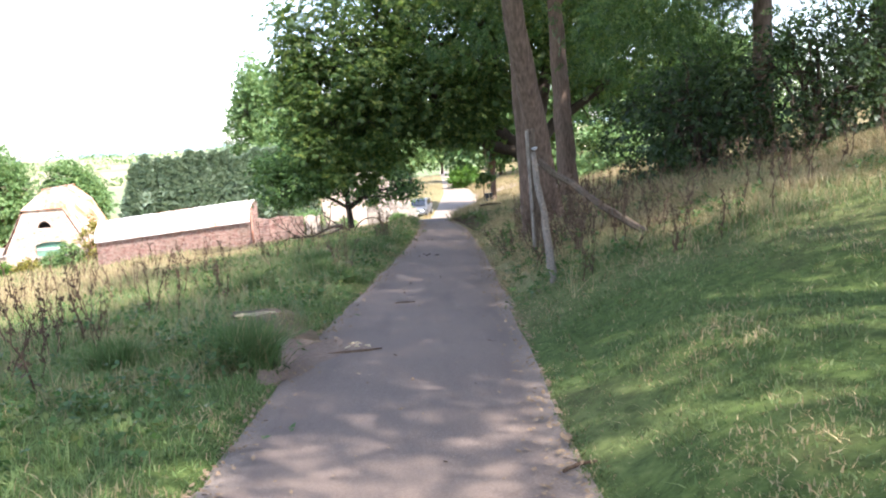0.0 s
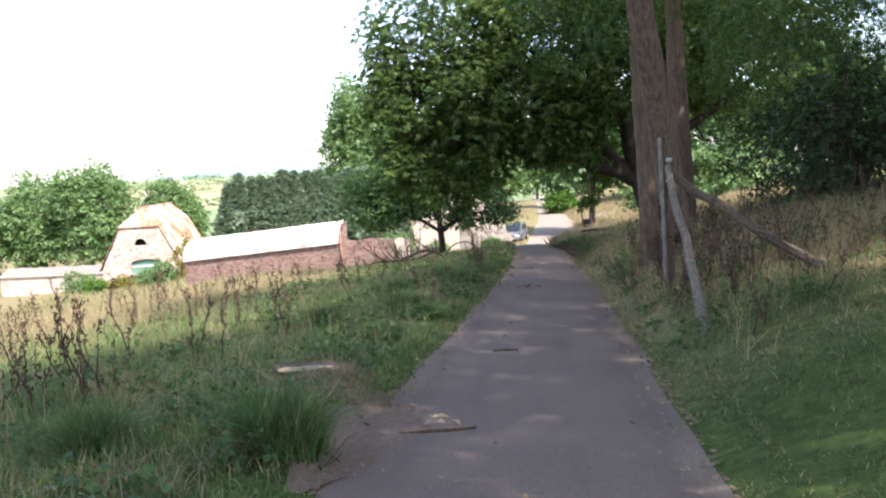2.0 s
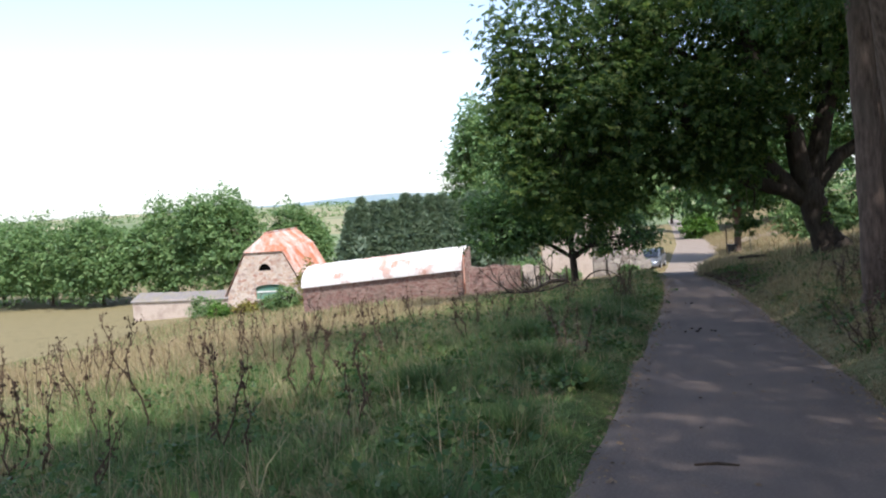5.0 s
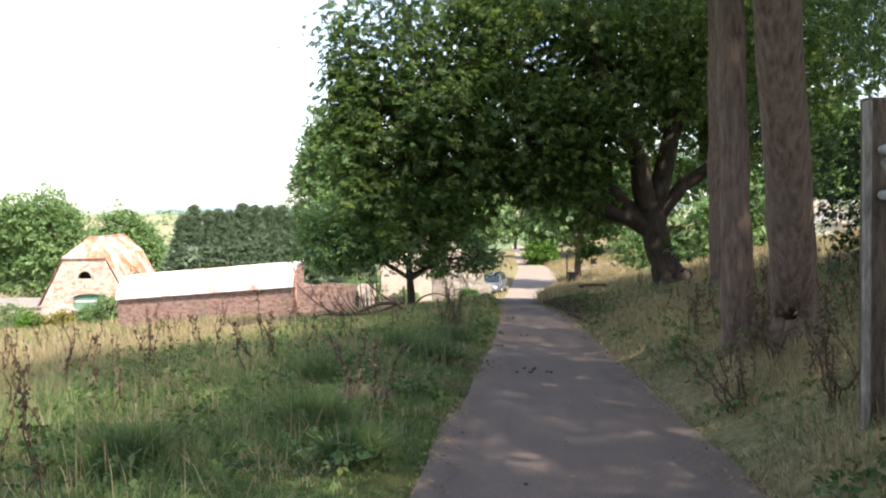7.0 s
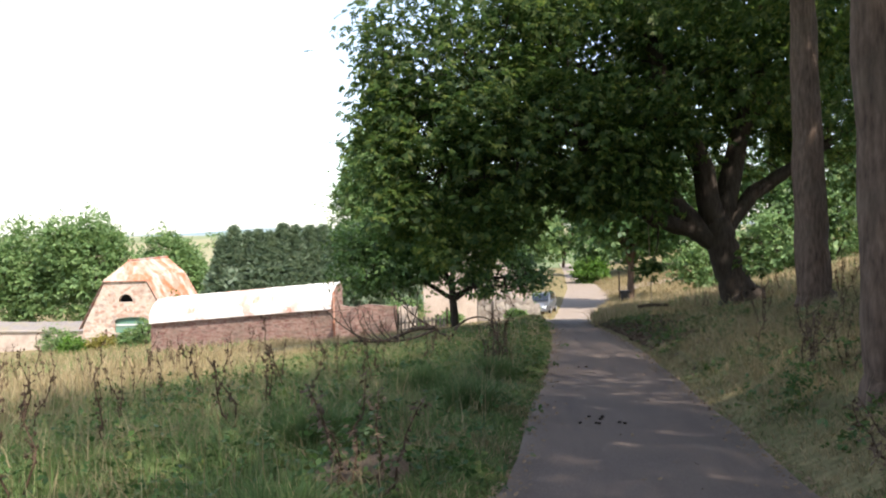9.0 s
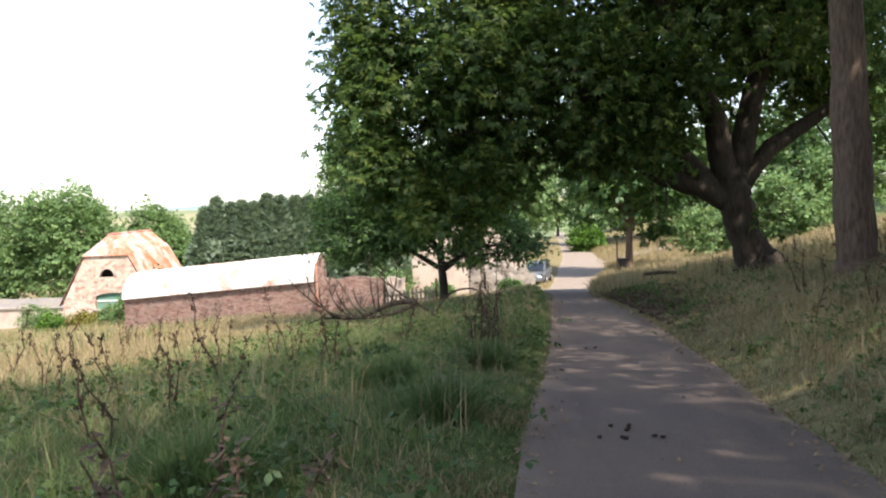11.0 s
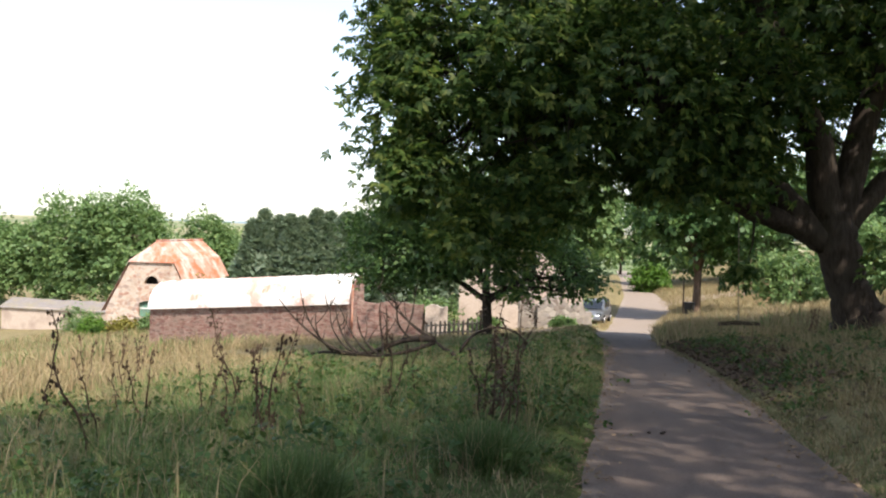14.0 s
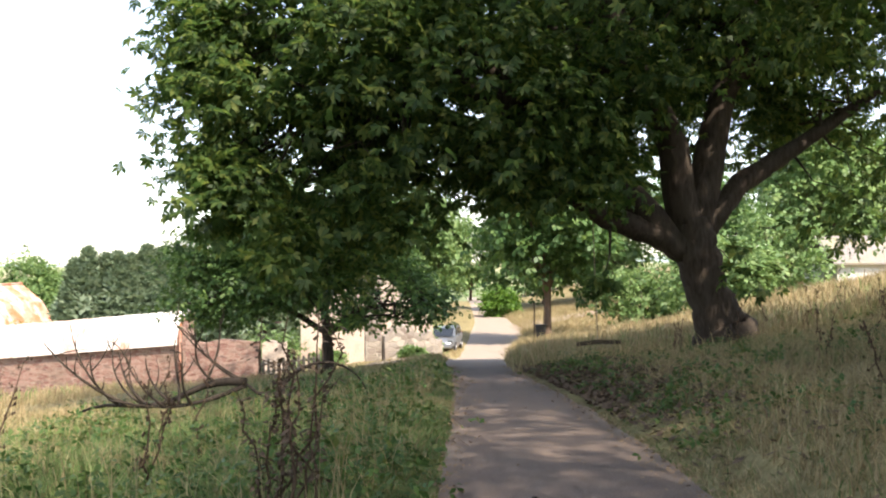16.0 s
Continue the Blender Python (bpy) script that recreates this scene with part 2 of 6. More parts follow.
M = {
    "ground": ground_material(),
    "asphalt": asphalt_material(),
    "blade": blade_material("meadow_grass", (0.072, 0.128, 0.036), (0.180, 0.275, 0.086), (0.25, 0.18, 0.095), (0.48, 0.37, 0.21)),
    # Meadow blades with darker greens: the bank trees' shade is put into them.
    "bank_blade_shaded": blade_material("bank_grass_shaded", (0.056, 0.098, 0.030), (0.142, 0.208, 0.068), (0.25, 0.18, 0.095), (0.48, 0.37, 0.21)),
    "tussock": blade_material("tussock_grass", (0.042, 0.092, 0.026), (0.110, 0.200, 0.058), (0.25, 0.2, 0.09), (0.42, 0.36, 0.18)),
    "chestnut": leaf_material("chestnut_leaf", (0.038, 0.078, 0.022), (0.092, 0.158, 0.040), (0.21, 0.25, 0.062), 0.62),
    "ash": leaf_material("ash_leaf", (0.030, 0.070, 0.016), (0.065, 0.125, 0.028), (0.12, 0.17, 0.04), 0.45),
    "oak": leaf_material("oak_leaf", (0.048, 0.100, 0.030), (0.095, 0.180, 0.052), (0.165, 0.25, 0.07), 0.45),
    # Both far foliage colours are raised: distance haze is put into them.
    "conifer": leaf_material("hazed_conifer_spray", (0.13, 0.19, 0.12), (0.21, 0.28, 0.18), (0.32, 0.38, 0.26), 0.45),
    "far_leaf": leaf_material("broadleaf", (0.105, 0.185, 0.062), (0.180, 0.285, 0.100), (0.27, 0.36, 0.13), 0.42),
    "bright_leaf": leaf_material("shrub_leaf", (0.06, 0.14, 0.02), (0.12, 0.24, 0.03), (0.20, 0.32, 0.06), 0.45),
    "thorn": leaf_material("thorn_leaf", (0.018, 0.036, 0.014), (0.036, 0.066, 0.022), (0.07, 0.11, 0.03), 0.35),
    "weed_leaf": leaf_material("weed_leaf", (0.040, 0.085, 0.020), (0.085, 0.155, 0.040), (0.16, 0.17, 0.05), 0.35),
    "ivy": leaf_material("yellow_leaf", (0.14, 0.14, 0.03), (0.28, 0.25, 0.05), (0.42, 0.34, 0.08), 0.3),
    "bark": bark_material("grey_brown_bark", (0.062, 0.041, 0.030), (0.165, 0.115, 0.084), (0.12, 0.095, 0.068)),
    "dark_bark": bark_material("dark_chestnut_bark", (0.024, 0.018, 0.013), (0.064, 0.049, 0.037), (0.060, 0.050, 0.036), 7),
    "dead_wood": bark_material("dead_stem", (0.045, 0.028, 0.018), (0.13, 0.085, 0.055), (0.08, 0.06, 0.04), 20),
    "silver_wood": bark_material("weathered_timber", (0.10, 0.085, 0.068), (0.28, 0.245, 0.205), (0.15, 0.14, 0.10), 14),
    "prop_wood": bark_material("grey_split_timber", (0.075, 0.060, 0.045), (0.22, 0.185, 0.145), (0.13, 0.115, 0.08), 16),
    "brown_wood": bark_material("brown_timber", (0.050, 0.037, 0.026), (0.14, 0.105, 0.075), (0.10, 0.085, 0.055), 14),
    "stone_pink": masonry_material("pink_rubble_wall", [(0.40, 0.22, 0.16), (0.52, 0.38, 0.28), (0.60, 0.50, 0.40), (0.36, 0.26, 0.21)], (0.60, 0.52, 0.42), 3.6, (0.34, 0.25, 0.19)),
    "stone_grey": masonry_material("grey_rubble_wall", [(0.22, 0.19, 0.16), (0.32, 0.28, 0.24), (0.40, 0.35, 0.29), (0.19, 0.15, 0.125)], (0.30, 0.26, 0.21), 3.2, (0.24, 0.22, 0.17)),
    "brick": masonry_material("old_red_brick", [(0.20, 0.10, 0.08), (0.28, 0.155, 0.125), (0.36, 0.24, 0.19), (0.16, 0.10, 0.085)], (0.34, 0.28, 0.22), 5.5, (0.20, 0.15, 0.11), (0.7, 0.7, 2.0)),
    "render": two_scale("old_limewash", (0.42, 0.33, 0.26), (0.58, 0.48, 0.39), (0.30, 0.22, 0.17), 14, 0.9),
    "white_sheet": corrugated_material("whitewashed_sheet", (0.60, 0.56, 0.53), (0.78, 0.75, 0.71), (0.30, 0.10, 0.045), (0.52, 0.22, 0.11), 0.53),
    "rust_sheet": corrugated_material("rusty_sheet", (0.44, 0.34, 0.28), (0.56, 0.45, 0.38), (0.32, 0.095, 0.04), (0.52, 0.19, 0.09), 0.44, 0.75),
    "slate": two_scale("grey_lichened_roof", (0.16, 0.14, 0.13), (0.30, 0.27, 0.24), (0.28, 0.24, 0.12), 9, 1.0),
    "green_paint": two_scale("faded_green_paint", (0.10, 0.22, 0.15), (0.18, 0.34, 0.25), (0.22, 0.2, 0.15), 18, 2.0, 0.6),
    # Near-black, for panels that stand in for indoor shade.
    "dark": two_scale("interior_shade", (0.010, 0.009, 0.008), (0.02, 0.018, 0.016), (0.015, 0.012, 0.01), 8, 2.0),
    "white_paint": two_scale("flaking_white_paint", (0.62, 0.6, 0.55), (0.8, 0.79, 0.75), (0.45, 0.4, 0.34), 20, 2.0, 0.6),
    "straw_wood": bark_material("fresh_split_wood", (0.30, 0.24, 0.15), (0.56, 0.47, 0.32), (0.36, 0.29, 0.19), 18),
    "soil": two_scale("washed_soil", (0.13, 0.088, 0.062), (0.26, 0.185, 0.135), (0.17, 0.125, 0.095), 26, 3.0, 0.95, relief=0.8, dist=0.02),
    "earth": two_scale("dry_earth", (0.20, 0.15, 0.11), (0.42, 0.34, 0.26), (0.28, 0.22, 0.15), 22, 2.0, 0.95, relief=0.8, dist=0.03),
    "litter": two_scale("dead_leaf", (0.16, 0.10, 0.055), (0.36, 0.26, 0.16), (0.1, 0.06, 0.04), 30, 9.0, 0.85),
    "bank_leaf": two_scale("old_brown_leaf", (0.06, 0.040, 0.026), (0.17, 0.115, 0.072), (0.05, 0.035, 0.025), 30, 9.0, 0.9),
    "bare_earth": two_scale("bare_earth", (0.10, 0.068, 0.045), (0.22, 0.155, 0.105), (0.14, 0.10, 0.06), 22, 2.0, 0.95, relief=0.8, dist=0.03),
    "dung": two_scale("dark_dung", (0.03, 0.022, 0.016), (0.07, 0.05, 0.035), (0.04, 0.03, 0.02), 40, 8, 0.9),
    "moss_stone": two_scale("mossy_stone", (0.095, 0.08, 0.06), (0.20, 0.17, 0.13), (0.11, 0.125, 0.035), 14, 2.5, 0.9, relief=0.7, dist=0.02),
    "silver_paint": two_scale("silver_car_paint", (0.20, 0.215, 0.23), (0.25, 0.265, 0.28), (0.20, 0.205, 0.21), 200, 1.5, 0.28, 0.55, 0.5, 0.02, 0.001),
    "glass": glass_material(),
    "rubber": two_scale("tyre_rubber", (0.015, 0.015, 0.015), (0.03, 0.03, 0.03), (0.05, 0.045, 0.04), 60, 5, 0.8),
    "black_plastic": two_scale("black_plastic", (0.02, 0.02, 0.02), (0.035, 0.035, 0.035), (0.05, 0.05, 0.048), 60, 5, 0.55),
    "red_lens": two_scale("red_lamp_lens", (0.30, 0.015, 0.012), (0.38, 0.02, 0.015), (0.25, 0.02, 0.02), 60, 5, 0.2),
    "alloy": two_scale("alloy_rim", (0.4, 0.4, 0.41), (0.5, 0.5, 0.51), (0.3, 0.29, 0.28), 60, 5, 0.35, 0.7),
    "yellow_plate": two_scale("yellow_plate", (0.70, 0.52, 0.06), (0.75, 0.57, 0.08), (0.6, 0.45, 0.08), 60, 5, 0.4),
    "rope": two_scale("old_rope", (0.22, 0.19, 0.13), (0.36, 0.31, 0.22), (0.2, 0.19, 0.12), 80, 6, 0.9, stretch=(1, 1, 0.4)),
    "ceramic": two_scale("insulator", (0.30, 0.29, 0.27), (0.42, 0.40, 0.38), (0.3, 0.25, 0.2), 60, 5, 0.4),
    # The pale blue of distance haze is put into the hill colour.
    "hill": two_scale("hazed_hill", (0.20, 0.27, 0.28), (0.26, 0.33, 0.34), (0.36, 0.37, 0.32), 0.02, 0.006, 1.0, relief=0.0),
}


# ---- geometry helpers ----
class Geo:
    """Collects the corners and faces of one mesh."""

    def __init__(self):
        self.v, self.f = [], []

    def add(self, verts, faces):
        k = len(self.v)
        self.v += [tuple(p) for p in verts]
        self.f += [tuple(i + k for i in q) for q in faces]
        return self

    def box(self, c, s, rz=0.0, bevel=0.0, rx=0.0, ry=0.0):
        m = pose(*c, rx, ry, rz)
        bm = bmesh.new()
        bmesh.ops.create_cube(bm, size=1.0, matrix=Matrix.Diagonal((*s, 1)))
        if bevel:
            bmesh.ops.bevel(bm, geom=bm.edges[:], offset=bevel, segments=1, affect="EDGES")
        bm.verts.index_update()
        self.add([m @ v.co for v in bm.verts], [[v.index for v in f.verts] for f in bm.faces])
        bm.free()
        return self

    def tube(self, pts, radii, sides=8, knots=0.0, rng=None, cap=True):
        pts = [Vector(p) for p in pts]
        rings, k = [], len(self.v)
        side = Vector((1, 0.13, 0))
        for i, p in enumerate(pts):
            d = (pts[min(i + 1, len(pts) - 1)] - pts[max(i - 1, 0)]).normalized()
            if abs(d.dot(side.normalized())) > 0.9:
                side = Vector((0.1, 1, 0.2))
            u = (side - d * side.dot(d)).normalized()
            w = d.cross(u)
            side = u
            for j in range(sides):
                a = 2 * math.pi * j / sides
                r = radii[i] * (1 + (knots * (rng.random() - 0.5) if rng else 0))
                self.v.append(tuple(p + (u * math.cos(a) + w * math.sin(a)) * r))
        n = len(pts)
        for i in range(n - 1):
            for j in range(sides):
                a, b = k + i * sides + j, k + i * sides + (j + 1) % sides
                self.f.append((a, b, b + sides, a + sides))
        if cap:
            self.f.append(tuple(k + (n - 1) * sides + j for j in range(sides)))
            self.f.append(tuple(k + j for j in reversed(range(sides))))
        return self

    def mesh(self, name):
        me = bpy.data.meshes.new(name)
        me.from_pydata(self.v, [], self.f)
        me.update()
        return me


def array_mesh(name, verts, faces, dry=None):
    """A mesh out of arrays: corners (n, 3) and faces (m, 3 or 4)."""
    me = bpy.data.meshes.new(name)
    n, m, k = len(verts), len(faces), faces.shape[1]
    me.vertices.add(n)
    me.vertices.foreach_set("co", np.ascontiguousarray(verts, dtype=np.float32).ravel())
    me.loops.add(m * k)
    me.loops.foreach_set("vertex_index", np.ascontiguousarray(faces, dtype=np.int32).ravel())
    me.polygons.add(m)
    me.polygons.foreach_set("loop_start", np.arange(0, m * k, k, dtype=np.int32))
    me.polygons.foreach_set("loop_total", np.full(m, k, dtype=np.int32))
    me.update(calc_edges=True)
    if dry is not None:
        me.attributes.new("dry", "FLOAT", "POINT").data.foreach_set("value", np.ascontiguousarray(dry, dtype=np.float32))
    return me


def smooth(me):
    me.polygons.foreach_set("use_smooth", np.ones(len(me.polygons), dtype=bool))
    return me


def part(name, geo, mat, parent, label="", soft=False):
    me = geo.mesh(name) if isinstance(geo, Geo) else geo
    if not me.materials:
        me.materials.append(M[mat])
    if soft:
        smooth(me)
    ob = new(name, me)
    ob.parent = parent
    return tagged(ob, label)


def thing(name, label, category, m=None, group="", kind=""):
    ob = tagged(new(name), label, category, group, kind)
    if m is not None:
        ob.matrix_world = m
    return ob


def solid(name, geo, mat, label, category, m=None, group="", kind="", soft=False):
    me = geo.mesh(name) if isinstance(geo, Geo) else geo
    me.materials.append(M[mat])
    if soft:
        smooth(me)
    ob = tagged(new(name, me), label, category, group, kind)
    if m is not None:
        ob.matrix_world = m
    return ob


def wall_sheet(outer, holes, thick):
    """An upright slab in the xz plane with openings cut through it; it reaches from y = 0 to y = thick."""
    bm = bmesh.new()
    for loop in [outer, *holes]:
        vs = [bm.verts.new((x, 0, z)) for x, z in loop]
        for i in range(len(vs)):
            bm.edges.new((vs[i], vs[(i + 1) % len(vs)]))
    bmesh.ops.triangle_fill(bm, use_beauty=True, edges=bm.edges[:])
    g = bmesh.ops.extrude_face_region(bm, geom=bm.faces[:])
    bmesh.ops.translate(bm, verts=[e for e in g["geom"] if isinstance(e, bmesh.types.BMVert)], vec=(0, thick, 0))
    bmesh.ops.recalc_face_normals(bm, faces=bm.faces[:])
    me = bpy.data.meshes.new("wall")
    bm.to_mesh(me)
    bm.free()
    return me


def arch(cx, z0, w, h_side, rise, n=8):
    """The outline of an opening with a curved head."""
    pts = [(cx - w / 2, z0), (cx + w / 2, z0)]
    for i in range(n + 1):
        a = math.pi * i / n
        pts.append((cx + w / 2 * math.cos(a), z0 + h_side + rise * math.sin(a)))
    return pts


# ---- the lie of the land ----
ROAD_Y = np.array([-60, 0, 9, 23, 30, 37, 45, 52, 62, 72, 79, 90, 110, 150, 220, 400, 5000.0])
ROAD_Z = np.array([2.6, 0, -0.47, -1.26, -1.60, -1.96, -2.38, -2.86, -3.80, -4.75, -5.2, -5.2, -5.05, -4.9, -6.5, -11, -11])
EDGE_Y = np.array([-60, 0, 6.6, 10, 15, 20, 25, 30, 35, 40, 46, 52, 60, 70, 79, 95, 110, 150, 220])
EDGE_L = np.array([-1.7, -1.6, -1.58, -1.66, -1.48, -1.32, -1.12, -1.0, -0.92, -0.9, -1.05, -1.3, -1.3, -1.0, -0.75, 0.0, 0.6, 0.6, 0.6])
EDGE_R = np.array([0.6, 0.66, 0.72, 0.88, 0.92, 1.02, 1.04, 1.02, 0.98, 0.76, 0.42, 0.5, 1.1, 1.5, 2.0, 4.0, 3.8, 2.3, 2.6])
FINE_Y = np.arange(-60, 500, 0.5)


def eased(ys, vs, width=9):
    raw = np.interp(FINE_Y, ys, vs)
    pad = np.pad(raw, width, mode="edge")
    return np.convolve(pad, np.ones(2 * width + 1) / (2 * width + 1), "valid")


FINE_Z, FINE_L, FINE_R = eased(ROAD_Y, ROAD_Z), eased(EDGE_Y, EDGE_L, 4), eased(EDGE_Y, EDGE_R, 4)


def road_z(y):
    return np.interp(y, FINE_Y, FINE_Z)


def road_left(y):
    return np.interp(y, FINE_Y, FINE_L)


def road_right(y):
    return np.interp(y, FINE_Y, FINE_R)


def lumps(x, y):
    return 0.05 * np.sin(x * 1.7 + 0.6 * y) * np.sin(y * 1.3 - 0.4 * x) + 0.07 * np.sin(0.55 * x + 1.1) * np.sin(0.47 * y + 0.3)


def land(x, y):
    """The height of the ground at x, y (arrays or numbers)."""
    x, y = np.asarray(x, float), np.asarray(y, float)
    zr, dl, dr = road_z(y), road_left(y) - x, x - road_right(y)
    steep = np.interp(y, [0, 8, 13, 24, 34, 42, 49, 60, 90, 140], [0.6, 0.8, 1.0, 1.0, 0.62, 0.36, 0.28, 0.7, 0.5, 0.5])
    right = steep * np.interp(dr, [0, 0.25, 0.7, 1.4, 3, 5], [0.0, 0.1, 0.36, 0.66, 0.95, 1.1]) + np.interp(dr, [2.5, 6, 12, 25, 60, 150], [0, 0.45, 1.75, 4.2, 8, 10])
    left = np.interp(dl, [0, 0.3, 1.4, 4, 9, 15, 30, 60, 150], [0, 0.1, 0.12, -0.12, -0.6, -1.15, -3.1, -6.5, -9])
    left = left - np.clip(dl - 0.4, 0, 1.5) * np.interp(y, [30, 38, 46, 60, 66], [0, 0.10, 0.22, 0.14, 0])
    z = zr + np.where(dr > 0, right, np.where(dl > 0, left, -0.07)) + np.where((dl > 0.4) | (dr > 0.4), lumps(x, y), 0)
    r = np.hypot(x, y - 20)
    far = np.interp(r, [150, 250, 420, 800, 1300, 2000, 3000, 5000], [-10, -16, -24, -15, -4, 2, 8, 8]) + 5 * np.sin(x / 260 + 1) * np.sin(y / 310)
    w = np.clip((r - 130) / 150, 0, 1)
    w = w * w * (3 - 2 * w)
    return z * (1 - w) + far * w


def dryness(x, y):
    """How far the grass has turned to straw, 0 to 1."""
    x, y = np.asarray(x, float), np.asarray(y, float)
    dl, dr = road_left(y) - x, x - road_right(y)
    left = np.clip((dl - 4.5) / 6, 0, 1) * np.clip((y - 12) / 14, 0, 1) + 0.25 * np.clip((y - 24) / 15, 0, 1) + np.clip((y - 50) / 10, 0, 1)
    right = np.clip((y - 10) / 6, 0, 1) * 0.85 + np.clip((y - 50) / 12, 0, 1) * 0.4
    patch = 0.22 * np.sin(0.9 * x + 0.7 * y) * np.sin(0.6 * y - 0.5 * x + 1.0)
    return np.clip(np.where(dr > 0, right, left) + patch, 0.02, 1)


def at_ground(x, y, dz=0.0):
    return float(land(x, y)) + dz


# ---- ground and road ----
def spread(near, step, reach, growth):
    out, s = list(np.arange(0, near, step)), step
    while out[-1] < reach:
        s *= growth
        out.append(out[-1] + s)
    return np.array(out)


def make_ground():
    px = spread(7, 0.22, 4200, 1.13)
    xs = np.concatenate([-px[:0:-1], px]) - 0.2
    py = spread(60, 0.5, 4200, 1.10)
    ys = np.concatenate([-spread(10, 1.0, 300, 1.25)[:0:-1], py])
    X, Y = np.meshgrid(xs, ys)
    Z = land(X, Y)
    v = np.stack([X, Y, Z], -1).reshape(-1, 3)
    nx, ny = len(xs), len(ys)
    i = (np.arange(ny - 1)[:, None] * nx + np.arange(nx - 1)[None, :]).ravel()
    me = array_mesh("ground", v, np.stack([i, i + 1, i + nx + 1, i + nx], -1), dryness(X, Y).ravel())
    r = np.hypot(X, Y - 20).ravel()
    me.attributes.new("fields", "FLOAT", "POINT").data.foreach_set("value", np.clip((r - 170) / 120, 0, 1).astype(np.float32))
    solid("ground", me, "ground", "grassy sloping meadow and far farmland", "ground", kind="structure", soft=True)


def make_road():
    ys, us = np.arange(-40, 215, 0.4), np.linspace(0, 1, 17)
    Y, U = np.meshgrid(ys, us, indexing="ij")
    wob = 0.09 * np.sin(Y * 1.9) * np.sin(Y * 0.73 + 1) + 0.04 * np.sin(Y * 4.7 + 0.5)
    L, Rr = road_left(Y) - 0.12 + wob, road_right(Y) + 0.12 - 0.8 * wob * np.sin(Y * 0.6)
    X = L + (Rr - L) * U
    Z = road_z(Y) + 0.035 * (1 - (2 * U - 1) ** 4) + 0.008 * np.sin(3.1 * X + 1.3 * Y) - 0.02
    v = np.stack([X, Y, Z], -1).reshape(-1, 3)
    n, k = len(ys), len(us)
    i = (np.arange(n - 1)[:, None] * k + np.arange(k - 1)[None, :]).ravel()
    me = array_mesh("road", v, np.stack([i, i + 1, i + k + 1, i + k], -1))
    g = np.clip(1 - np.minimum(U, 1 - U) / 0.10, 0, 1) * 0.7 + np.clip((Y - 46) / 8, 0, 1) * 0.85
    me.attributes.new("gravel", "FLOAT", "POINT").data.foreach_set("value", np.clip(g, 0, 1).ravel().astype(np.float32))
    solid("road", me, "asphalt", "narrow worn grey asphalt lane with dusty edges", "road", kind="structure", soft=True)
    # the stony yard entrance that leaves the lane towards the field
    xs = np.linspace(1.5, 22, 24)
    vs, fs = [], []
    for j, x in enumerate(xs):
        w = 3.2 - 1.2 * min(1, j / 8)
        for u in (-1, -0.4, 0.3, 1):
            y = 101 + 0.16 * (x - 1.5) + u * w
            vs.append((x, y, at_ground(x, y, 0.06)))
    for j in range(len(xs) - 1):
        fs += [(4 * j + q, 4 * j + q + 4, 4 * j + q + 5, 4 * j + q + 1) for q in range(3)]
    # and the one that turns off behind the small tree
    xs = np.linspace(-0.6, -4.6, 12)
    k0 = len(vs)
    for j, x in enumerate(xs):
        for u in (-1, -0.4, 0.3, 1):
            y = 60.5 + 0.25 * (-0.6 - x) + u * (2.6 - 1.0 * min(1, j / 5))
            vs.append((x, y, at_ground(x, y, 0.05)))
    for j in range(len(xs) - 1):
        fs += [(k0 + 4 * j + q, k0 + 4 * j + q + 1, k0 + 4 * j + q + 5, k0 + 4 * j + q + 4) for q in range(3)]
    solid("track", Geo().add(vs, fs), "earth", "pale stony farm track leaving the lane", "track", kind="structure", soft=True)


make_ground()
make_road()


# ---- trees ----
def leaf_shape(kind):
    """The leaflets of one leaf, each four corners, in a unit leaf that points along x."""
    def blade(angle, length, width, start=0.0, x0=0.0):
        a = radians(angle)
        d, s = np.array([math.cos(a), math.sin(a), 0]), np.array([-math.sin(a), math.cos(a), 0])
        o = np.array([x0, 0, 0]) + d * start
        up = np.array([0, 0, 1])
        return [o, o + d * length * 0.6 + s * width / 2 + up * 0.06, o + d * length - up * 0.12, o + d * length * 0.6 - s * width / 2 + up * 0.06]
    if kind == "palmate":
        return np.array([blade(a, ln, 0.34) for a, ln in ((0, 1.0), (38, 0.92), (-38, 0.92), (82, 0.68), (-82, 0.68))])
    if kind == "pinnate":
        return np.array([blade(0, 0.4, 0.15, 0, 0.75)] + [blade(s * 48, 0.36, 0.14, 0, x) for x in (0.2, 0.45, 0.7) for s in (1, -1)])
    if kind == "spray":
        return np.array([blade(a, 1.0, 0.30) for a in (0, 28, -28)])
    return np.array([blade(0, 1.0, 0.62), blade(70, 0.8, 0.5, 0.1)])


def leaves_mesh(name, centres, outward, kind, size, rng, droop=0.35):
    n = len(centres)
    shape = leaf_shape(kind)
    d = outward + rng.normal(0, 0.75, (n, 3))
    d[:, 2] -= droop
    d /= np.linalg.norm(d, axis=1, keepdims=True) + 1e-9
    up = rng.normal(0, 0.45, (n, 3)) + np.array([0, 0, 1.0]) + 0.4 * outward
    up -= d * (up * d).sum(1, keepdims=True)
    up /= np.linalg.norm(up, axis=1, keepdims=True) + 1e-9
    s = np.cross(up, d)
    sz = size * rng.uniform(0.6, 1.25, n)
    k = len(shape)
    flat = shape.reshape(-1, 3)
    v = centres[:, None, :] + sz[:, None, None] * (flat[None, :, 0, None] * d[:, None, :] + flat[None, :, 1, None] * s[:, None, :] + flat[None, :, 2, None] * up[:, None, :])
    faces = np.arange(n * k * 4).reshape(-1, 4)
    return array_mesh(name, v.reshape(-1, 3), faces)


